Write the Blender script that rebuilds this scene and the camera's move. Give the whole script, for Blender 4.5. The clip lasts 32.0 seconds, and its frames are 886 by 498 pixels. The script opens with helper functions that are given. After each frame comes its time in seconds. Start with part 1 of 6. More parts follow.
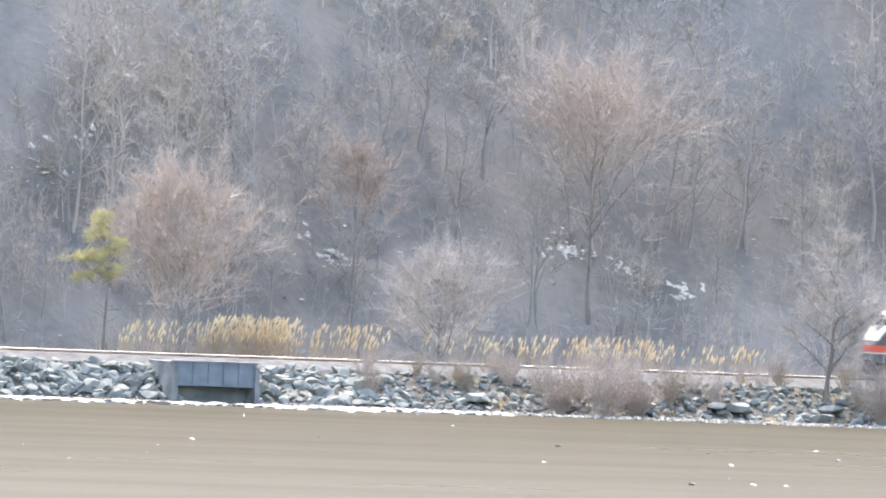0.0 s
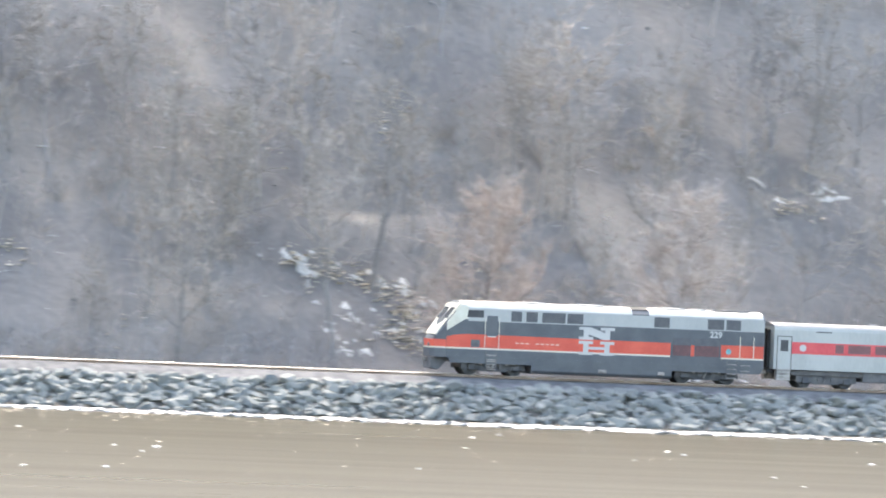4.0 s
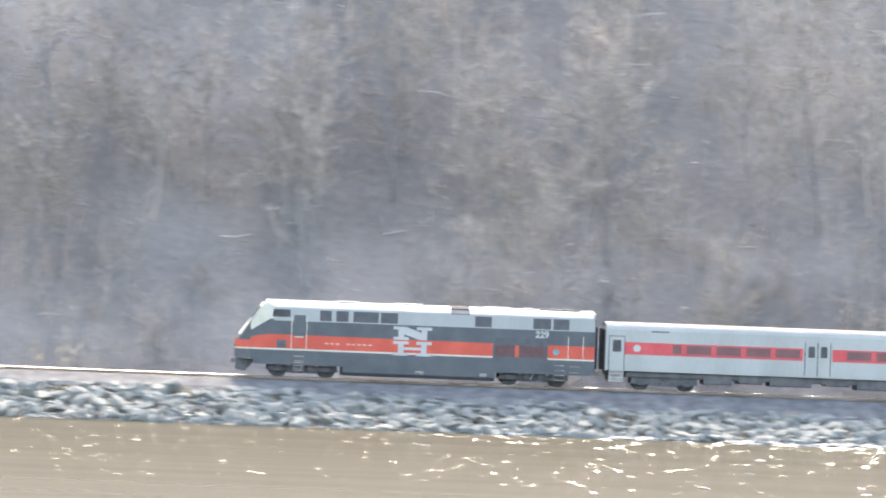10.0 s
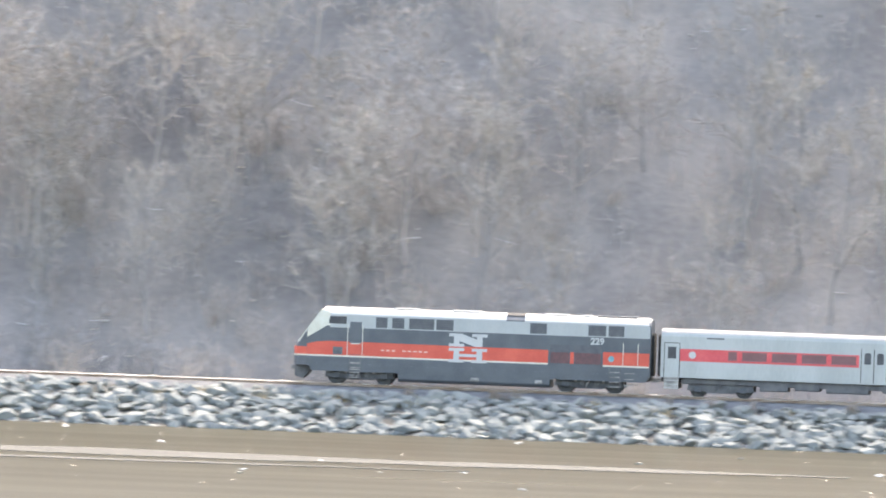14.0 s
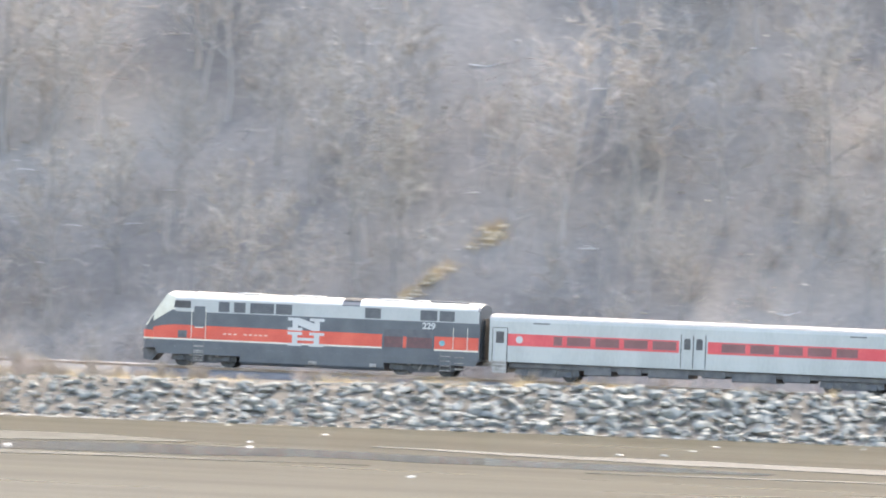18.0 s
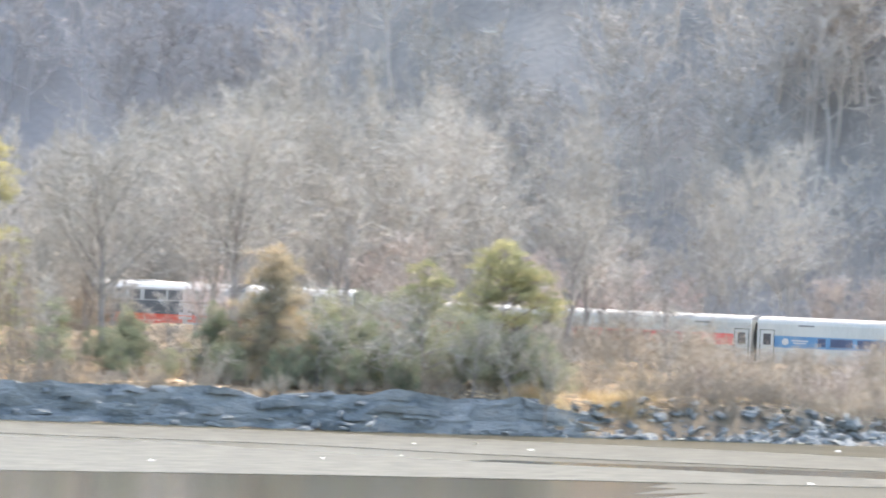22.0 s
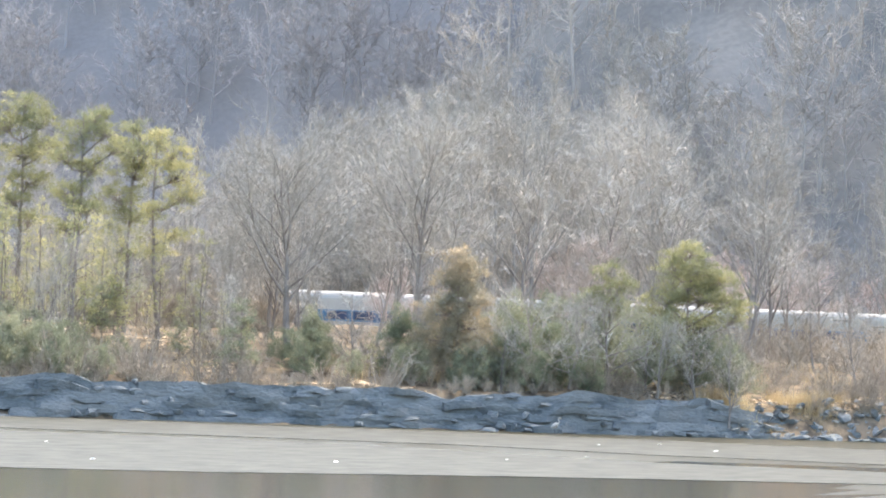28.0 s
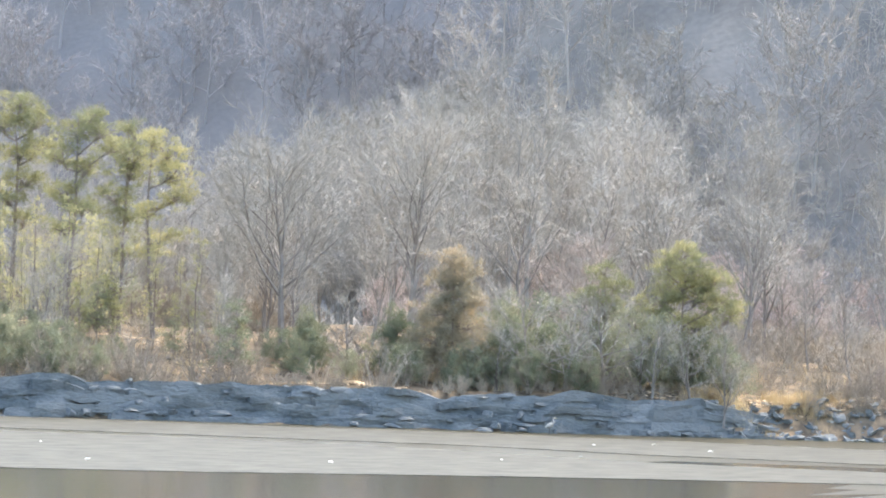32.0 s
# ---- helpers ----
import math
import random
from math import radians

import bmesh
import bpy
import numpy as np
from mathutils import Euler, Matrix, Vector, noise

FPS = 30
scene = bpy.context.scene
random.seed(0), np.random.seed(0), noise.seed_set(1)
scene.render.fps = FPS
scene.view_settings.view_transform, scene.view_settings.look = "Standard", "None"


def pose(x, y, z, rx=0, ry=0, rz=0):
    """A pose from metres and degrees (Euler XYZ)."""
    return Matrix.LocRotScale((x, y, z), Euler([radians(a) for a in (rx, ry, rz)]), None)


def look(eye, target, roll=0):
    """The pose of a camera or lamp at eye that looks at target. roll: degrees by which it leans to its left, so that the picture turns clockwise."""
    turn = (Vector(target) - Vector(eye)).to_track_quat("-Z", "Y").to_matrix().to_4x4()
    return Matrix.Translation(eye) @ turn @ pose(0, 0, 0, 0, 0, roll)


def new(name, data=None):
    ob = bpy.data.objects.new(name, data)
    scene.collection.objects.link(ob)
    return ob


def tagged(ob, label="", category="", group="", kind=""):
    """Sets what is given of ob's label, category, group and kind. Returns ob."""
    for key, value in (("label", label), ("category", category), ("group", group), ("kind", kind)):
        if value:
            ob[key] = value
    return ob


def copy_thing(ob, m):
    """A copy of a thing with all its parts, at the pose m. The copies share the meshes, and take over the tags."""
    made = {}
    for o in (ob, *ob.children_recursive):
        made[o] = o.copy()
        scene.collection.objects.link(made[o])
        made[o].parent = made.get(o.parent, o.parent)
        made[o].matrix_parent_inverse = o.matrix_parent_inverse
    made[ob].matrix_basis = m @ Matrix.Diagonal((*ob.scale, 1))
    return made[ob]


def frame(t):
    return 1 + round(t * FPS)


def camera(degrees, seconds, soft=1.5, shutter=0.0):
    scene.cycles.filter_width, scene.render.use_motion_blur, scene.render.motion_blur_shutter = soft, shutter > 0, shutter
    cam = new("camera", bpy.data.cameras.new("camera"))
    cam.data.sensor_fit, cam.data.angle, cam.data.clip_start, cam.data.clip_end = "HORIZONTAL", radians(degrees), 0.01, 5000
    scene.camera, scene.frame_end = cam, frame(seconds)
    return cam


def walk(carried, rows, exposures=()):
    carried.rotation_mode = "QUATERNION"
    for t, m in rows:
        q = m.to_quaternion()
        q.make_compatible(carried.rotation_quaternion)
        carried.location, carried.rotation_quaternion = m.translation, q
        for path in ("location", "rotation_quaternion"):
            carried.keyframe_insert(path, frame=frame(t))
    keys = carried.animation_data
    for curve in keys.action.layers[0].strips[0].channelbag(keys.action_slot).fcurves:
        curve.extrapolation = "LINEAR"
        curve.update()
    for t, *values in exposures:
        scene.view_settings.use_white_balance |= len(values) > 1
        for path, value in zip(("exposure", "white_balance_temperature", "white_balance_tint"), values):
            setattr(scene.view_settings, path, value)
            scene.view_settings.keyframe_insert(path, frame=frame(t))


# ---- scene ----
# Across a wide river: a passenger train runs along the far bank below a wooded hill.
# World: z = 0 is the water, y points over the river, x along the railway, the train runs towards -x.
EYE_Z = 13.6
TRACK_Y = 564.2
RAIL_Z = 2.68

# ---- camera ----
cam = camera(5.128, 32.0, soft=1.9, shutter=0.5)
# seconds, turn to the right, tilt up, roll (degrees)
PATH = [(0, 20.997, -0.376, 2.433), (0.5, 20.955, -0.367, 2.452), (1, 20.867, -0.357, 2.449), (1.5, 20.072, -0.384, 2.548),
        (2, 19.339, -0.405, 2.599), (2.5, 18.280, -0.405, 2.560), (3, 17.629, -0.381, 2.562), (3.5, 16.677, -0.360, 2.558),
        (5.5, 13.119, -0.357, 2.395), (6, 12.358, -0.371, 2.321), (6.5, 11.421, -0.379, 2.340), (7, 10.436, -0.376, 2.297),
        (7.5, 9.305, -0.363, 2.289), (8, 8.129, -0.348, 2.276), (8.5, 7.021, -0.340, 2.225), (9, 5.904, -0.337, 2.103),
        (9.5, 4.894, -0.341, 2.124), (10, 3.795, -0.335, 2.217), (10.5, 2.298, -0.305, 2.136), (11, 1.139, -0.308, 2.048),
        (11.5, 0.147, -0.329, 2.116), (12, -0.782, -0.343, 2.114), (12.5, -2.101, -0.326, 2.105), (13, -3.295, -0.316, 2.090),
        (13.5, -4.390, -0.308, 2.072), (15.5, -8.458, -0.314, 2.199), (16, -9.364, -0.315, 2.233), (16.5, -10.382, -0.329, 2.238),
        (17, -11.272, -0.339, 2.238), (17.5, -12.176, -0.337, 2.268), (18, -13.260, -0.340, 2.255), (18.5, -14.328, -0.343, 2.266),
        (19, -15.204, -0.348, 2.257), (19.5, -16.240, -0.358, 2.256), (20, -16.987, -0.360, 2.269), (20.5, -17.870, -0.358, 2.340),
        (21, -18.792, -0.361, 2.378), (21.5, -19.802, -0.368, 2.230), (22, -20.701, -0.365, 2.229), (22.5, -21.388, -0.366, 2.189),
        (23, -21.840, -0.367, 2.149), (23.5, -22.036, -0.356, 2.162), (24, -21.930, -0.364, 2.164), (24.5, -21.879, -0.387, 2.179),
        (25, -21.852, -0.392, 2.165), (25.5, -21.834, -0.391, 2.155), (27.5, -21.773, -0.398, 2.178), (28, -21.768, -0.398, 2.165),
        (28.5, -21.753, -0.398, 2.164), (29, -21.749, -0.398, 2.166), (29.5, -21.743, -0.397, 2.165), (30, -21.739, -0.397, 2.167),
        (30.5, -21.738, -0.397, 2.165), (31, -21.739, -0.397, 2.166), (31.5, -21.738, -0.397, 2.164), (32, -21.738, -0.397, 2.179)]
walk(cam, [(t, pose(0, 0, EYE_Z, 90 + p, 0, -y) @ pose(0, 0, 0, 0, 0, r)) for t, y, p, r in PATH],
     exposures=[(0, 2.69, 6960, 10), (3, 2.65, 7000, 9), (8, 2.73, 7200, 10), (12, 2.73, 7330, 11), (16, 2.80, 7380, 11), (18, 2.82, 7400, 11), (21, 2.87, 7120, 8), (22.5, 2.83, 7000, 8), (25, 2.69, 6880, 7), (32, 2.69, 6880, 7)])

# ---- light ----
SUN_EL, SUN_AZ = 52.0, 9.5     # beyond the hill, a little to the right
world = bpy.data.worlds.new("world")
scene.world = world
world.use_nodes = True
wn = world.node_tree.nodes
sky = wn.new("ShaderNodeTexSky")
sky.sky_type = "NISHITA"
sky.sun_disc = False
sky.sun_elevation, sky.sun_rotation = radians(SUN_EL), radians(SUN_AZ)
sky.air_density, sky.dust_density, sky.ozone_density = 1.0, 3.0, 1.0
wn["Background"].inputs["Strength"].default_value = 0.15
world.node_tree.links.new(sky.outputs[0], wn["Background"].inputs["Color"])
sun = new("sun", bpy.data.lights.new("sun", "SUN"))
sun.data.energy, sun.data.angle, sun.data.color = 1.2, radians(5.0), (1.0, 0.93, 0.82)
to_sun = Vector((math.sin(radians(SUN_AZ)) * math.cos(radians(SUN_EL)), math.cos(radians(SUN_AZ)) * math.cos(radians(SUN_EL)), math.sin(radians(SUN_EL))))
sun.matrix_world = look((0, 600, 300), Vector((0, 600, 300)) - to_sun)


# ---- materials ----
def mat(name, a, b, scale=3.0, rough=0.7, metal=0.0, bump=0.0, fine=None, stretch=(1, 1, 1), spec=0.5, island=0.0, rnd=0.0, bump_d=0.02, lo=0.35, hi=0.65, trans=0.0):
    m = bpy.data.materials.new(name)
    m.use_nodes = True
    n, l = m.node_tree.nodes, m.node_tree.links
    p = n["Principled BSDF"]
    p.inputs["Roughness"].default_value, p.inputs["Metallic"].default_value = rough, metal
    p.inputs["Specular IOR Level"].default_value = spec
    tc, mp = n.new("ShaderNodeTexCoord"), n.new("ShaderNodeMapping")
    mp.inputs["Scale"].default_value = stretch
    l.new(tc.outputs["Object"], mp.inputs["Vector"])
    big, small = n.new("ShaderNodeTexNoise"), n.new("ShaderNodeTexNoise")
    big.inputs["Scale"].default_value, big.inputs["Detail"].default_value = scale, 5
    small.inputs["Scale"].default_value, small.inputs["Detail"].default_value = fine or scale * 9, 3
    for q in (big, small):
        l.new(mp.outputs[0], q.inputs["Vector"])
    add = n.new("ShaderNodeMath")
    add.operation = "MULTIPLY_ADD"
    add.inputs[1].default_value = 0.35
    l.new(small.outputs["Fac"], add.inputs[0])
    sub = n.new("ShaderNodeMath")
    sub.operation = "SUBTRACT"
    sub.inputs[1].default_value = 0.175
    l.new(big.outputs["Fac"], sub.inputs[0])
    l.new(sub.outputs[0], add.inputs[2])
    last = add.outputs[0]
    if island or rnd:
        src = n.new("ShaderNodeNewGeometry").outputs["Random Per Island"] if island else n.new("ShaderNodeObjectInfo").outputs["Random"]
        k = n.new("ShaderNodeMath")
        k.operation = "MULTIPLY_ADD"
        k.inputs[1].default_value = island or rnd
        l.new(src, k.inputs[0])
        k2 = n.new("ShaderNodeMath")
        k2.operation = "SUBTRACT"
        k2.inputs[1].default_value = (island or rnd) / 2
        l.new(last, k2.inputs[0])
        l.new(k2.outputs[0], k.inputs[2])
        last = k.outputs[0]
    ramp = n.new("ShaderNodeValToRGB")
    ramp.color_ramp.elements[0].position, ramp.color_ramp.elements[1].position = lo, hi
    ramp.color_ramp.elements[0].color, ramp.color_ramp.elements[1].color = (*a, 1), (*b, 1)
    l.new(last, ramp.inputs["Fac"])
    l.new(ramp.outputs["Color"], p.inputs["Base Color"])
    if bump:
        bp = n.new("ShaderNodeBump")
        bp.inputs["Strength"].default_value, bp.inputs["Distance"].default_value = bump, bump_d
        l.new(add.outputs[0], bp.inputs["Height"])
        l.new(bp.outputs["Normal"], p.inputs["Normal"])
    if trans:
        # thin leaves let some of the light through
        tr, mix = n.new("ShaderNodeBsdfTranslucent"), n.new("ShaderNodeMixShader")
        mix.inputs[0].default_value = trans
        l.new(ramp.outputs["Color"], tr.inputs["Color"])
        l.new(p.outputs[0], mix.inputs[1])
        l.new(tr.outputs[0], mix.inputs[2])
        l.new(mix.outputs[0], n["Material Output"].inputs["Surface"])
    return m


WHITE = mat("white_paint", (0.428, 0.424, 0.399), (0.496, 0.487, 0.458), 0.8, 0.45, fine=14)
# same white as the roof, darkened in the colour for the shaded upright side
BAND_WHITE = mat("shaded_white_paint", (0.344, 0.353, 0.331), (0.408, 0.413, 0.387), 0.6, 0.5, fine=10, stretch=(1, 1, 0.4))
FADED = mat("faded_lettering", (0.62, 0.36, 0.28), (0.70, 0.44, 0.35), 2.0, 0.5)
# black lifted to dark grey: the river haze is put into the colour
BLACK = mat("black_paint", (0.072, 0.081, 0.090), (0.104, 0.113, 0.120), 0.7, 0.42, fine=12)
RED = mat("red_paint", (0.55, 0.075, 0.045), (0.66, 0.11, 0.065), 0.7, 0.42, fine=12)
CREAM = mat("cream_paint", (0.574, 0.541, 0.426), (0.656, 0.631, 0.525), 1.0, 0.45)
SILVER = mat("coach_paint", (0.347, 0.354, 0.326), (0.427, 0.432, 0.399), 0.5, 0.45, fine=9, stretch=(1, 1, 0.3))
ROOF = mat("coach_roof", (0.225, 0.225, 0.221), (0.290, 0.286, 0.282), 0.5, 0.8, fine=8, spec=0.1)
DARK_RED = mat("sooty_red_paint", (0.105, 0.055, 0.054), (0.15, 0.068, 0.064), 3.0, 0.6, bump=0.3, fine=20)
STRIPE_RED = mat("red_stripe", (0.56, 0.06, 0.07), (0.66, 0.10, 0.10), 0.7, 0.4)
TEAL = mat("teal_enamel", (0.10, 0.26, 0.29), (0.16, 0.36, 0.38), 4.0, 0.4)
STRIPE_BLUE = mat("blue_stripe", (0.062, 0.165, 0.29), (0.092, 0.225, 0.365), 0.7, 0.4)
# grime colour, also raised to stand for haze over the dark parts
DARK = mat("grimy_underframe", (0.090, 0.092, 0.095), (0.150, 0.147, 0.142), 2.0, 0.8, bump=0.3, fine=20)
STEEL = mat("worn_steel", (0.18, 0.17, 0.16), (0.36, 0.34, 0.32), 3.0, 0.45, metal=0.6)
# panes lifted towards the stripe's hue: haze put into the glass colour
RED_PANE = mat("red_hazed_glass", (0.165, 0.078, 0.082), (0.22, 0.10, 0.105), 0.7, 0.15)
BLUE_PANE = mat("blue_hazed_glass", (0.045, 0.068, 0.12), (0.065, 0.095, 0.17), 0.7, 0.15)
CALM = mat("calm_water", (0.030, 0.0265, 0.018), (0.046, 0.041, 0.029), 0.05, 0.10, stretch=(0.3, 1, 1), fine=0.4, bump=0.12, bump_d=0.03)
PANE = mat("tinted_glass", (0.050, 0.055, 0.062), (0.085, 0.090, 0.095), 0.7, 0.08)
GRILLE = mat("grille_mesh", (0.075, 0.080, 0.086), (0.105, 0.108, 0.112), 3.0, 0.6)
RUBBER = mat("rubber", (0.02, 0.02, 0.02), (0.045, 0.045, 0.045), 4.0, 0.85)
RAIL_HEAD = mat("polished_rail_head", (0.60, 0.58, 0.56), (0.76, 0.74, 0.71), 1.0, 0.33, metal=1.0)
RAIL_M = mat("rail_steel", (0.16, 0.11, 0.08), (0.30, 0.24, 0.20), 1.0, 0.35, metal=0.7)
TIE_M = mat("tie_concrete", (0.13, 0.12, 0.11), (0.22, 0.20, 0.185), 2.0, 0.9, rnd=0.3)
WHEEL_M = mat("dark_wheel_steel", (0.056, 0.059, 0.062), (0.106, 0.106, 0.106), 3.0, 0.7, fine=20)
BALLAST = mat("ballast_stone", (0.105, 0.105, 0.106), (0.180, 0.175, 0.170), 1.3, 0.95, spec=0.1, bump=0.8, fine=16, bump_d=0.06)
CONCRETE = mat("weathered_concrete", (0.13, 0.14, 0.145), (0.25, 0.25, 0.24), 0.8, 0.9, bump=0.3, fine=9)
GIRDER = mat("blue_grey_girder_paint", (0.121, 0.144, 0.168), (0.195, 0.218, 0.242), 0.9, 0.6, fine=10)
ROCK = mat("riprap_stone", (0.160, 0.171, 0.163), (0.254, 0.257, 0.232), 1.1, 0.9, spec=0.2, bump=0.5, fine=9, island=0.35, bump_d=0.05)
ROCK_ONE = mat("riprap_boulder", (0.160, 0.171, 0.163), (0.254, 0.257, 0.232), 1.1, 0.9, spec=0.2, bump=0.5, fine=9, rnd=0.35, bump_d=0.05)
LEDGE = mat("ledge_rock", (0.108, 0.122, 0.130), (0.178, 0.188, 0.190), 0.5, 0.95, spec=0.1, bump=1.0, fine=5.0, bump_d=0.30, rnd=0.15, lo=0.40, hi=0.60, stretch=(0.7, 0.7, 1.7))
SHINGLE = mat("shore_shingle", (0.182, 0.179, 0.167), (0.350, 0.334, 0.308), 2.0, 0.85, island=0.4)
BARK = mat("grey_bark", (0.16, 0.14, 0.125), (0.29, 0.26, 0.235), 1.5, 0.9, spec=0.1, bump=0.5, fine=10, stretch=(1, 1, 0.3), rnd=0.2)
HILL_BARK = mat("pale_grey_bark", (0.220, 0.207, 0.194), (0.319, 0.300, 0.277), 1.5, 0.9, spec=0.1, bump=0.5, fine=10, stretch=(1, 1, 0.3), rnd=0.2)
PINE_BARK = mat("pine_bark", (0.145, 0.125, 0.112), (0.26, 0.22, 0.19), 1.5, 0.9, spec=0.1, bump=0.5, fine=10, stretch=(1, 1, 0.3))
TWIG = mat("bare_twigs", (0.293, 0.268, 0.233), (0.400, 0.367, 0.321), 0.3, 0.9, fine=3, rnd=0.5, spec=0.05)
# tan crowns and the slate shade between them, both in the colour noise
WOODS_M = mat("woodland_twigs_and_shade", (0.295, 0.287, 0.282), (0.455, 0.398, 0.34), 0.06, 0.9, fine=0.6, spec=0.05)
FAR_TWIG = mat("slate_grey_twigs", (0.300, 0.285, 0.280), (0.385, 0.362, 0.352), 0.05, 0.9, fine=0.5, spec=0.05)
BUD_TWIG = mat("pink_budding_twigs", (0.41, 0.335, 0.305), (0.54, 0.45, 0.41), 0.4, 0.9, rnd=0.3, spec=0.05)
OAK_LEAF = mat("fallen_oak_leaves", (0.40, 0.285, 0.175), (0.62, 0.47, 0.31), 0.8, 0.85, fine=5, island=0.4)
RUSSET = mat("russet_twigs", (0.335, 0.282, 0.248), (0.46, 0.392, 0.342), 0.5, 0.9, rnd=0.3, spec=0.05)
BRUSH_M = mat("brushwood", (0.26, 0.222, 0.180), (0.42, 0.356, 0.282), 0.15, 0.9, fine=1.2, spec=0.05)
NEEDLE = mat("pine_needles", (0.205, 0.212, 0.125), (0.385, 0.352, 0.185), 0.6, 0.7, rnd=0.3, trans=0.5, spec=0.15)
YELLOW_NEEDLE = mat("yellowish_needles", (0.31, 0.302, 0.165), (0.48, 0.44, 0.235), 0.6, 0.75, rnd=0.3, trans=0.5, spec=0.15)
CEDAR_M = mat("cedar_foliage", (0.165, 0.184, 0.127), (0.297, 0.295, 0.200), 0.5, 0.8, rnd=0.4, trans=0.4, spec=0.1)
BROWN_CEDAR = mat("browned_cedar_foliage", (0.235, 0.222, 0.165), (0.44, 0.345, 0.235), 0.30, 0.8, trans=0.4, spec=0.1)
DRY = mat("dry_grass", (0.42, 0.31, 0.17), (0.62, 0.50, 0.31), 0.5, 0.9, fine=4, trans=0.35)
PLUME = mat("reed_plumes", (0.58, 0.465, 0.30), (0.82, 0.70, 0.48), 0.4, 0.9, fine=3, trans=0.4)
REED = mat("reed_stalks", (0.36, 0.28, 0.20), (0.52, 0.42, 0.30), 0.4, 0.9, fine=3, trans=0.3)
PALE_YELLOW = mat("pale_yellow_paint", (0.62, 0.56, 0.34), (0.74, 0.68, 0.45), 2.0, 0.5)
YELLOW = mat("machine_yellow", (0.62, 0.50, 0.20), (0.74, 0.62, 0.30), 2.0, 0.5)
SNOW = mat("old_snow", (0.594, 0.572, 0.531), (0.720, 0.698, 0.657), 1.0, 0.8)
# sunlight on litter and stones, put into a pale base colour
PALE_LEAF = mat("sunlit_pale_ground", (0.46, 0.40, 0.30), (0.70, 0.62, 0.49), 1.0, 0.8, island=0.4)
SNOW_SUN_WHITE = mat("snow_and_sun_white", (0.36, 0.345, 0.31), (0.54, 0.52, 0.47), 1.0, 0.8)
SILVER_TWIG = mat("silvery_twigs", (0.36, 0.325, 0.300), (0.48, 0.435, 0.395), 0.3, 0.9, fine=3, spec=0.05)
FEATHER = mat("grey_brown_feathers", (0.30, 0.28, 0.25), (0.42, 0.39, 0.35), 8.0, 0.8)
ICE = mat("thin_river_ice", (0.029, 0.030, 0.025), (0.064, 0.064, 0.054), 0.7, 0.6, spec=0.05, fine=2.5, stretch=(1.0, 0.45, 1), bump=0.5, bump_d=0.06)
PALE_ICE = mat("frosted_river_ice", (0.058, 0.058, 0.053), (0.092, 0.092, 0.085), 0.5, 0.6, spec=0.05, fine=2.5, stretch=(0.3, 1.2, 1), bump=0.4, bump_d=0.05)
EDGE_ICE = mat("white_shore_ice", (0.521, 0.504, 0.504), (0.672, 0.655, 0.655), 0.4, 0.5, fine=3)
PALE_BARK = mat("bleached_wood", (0.45, 0.43, 0.40), (0.62, 0.60, 0.56), 2.0, 0.8)
GLINT = mat("wavelet_water", (0.25, 0.22, 0.17), (0.30, 0.26, 0.20), 1.0, 0.12)


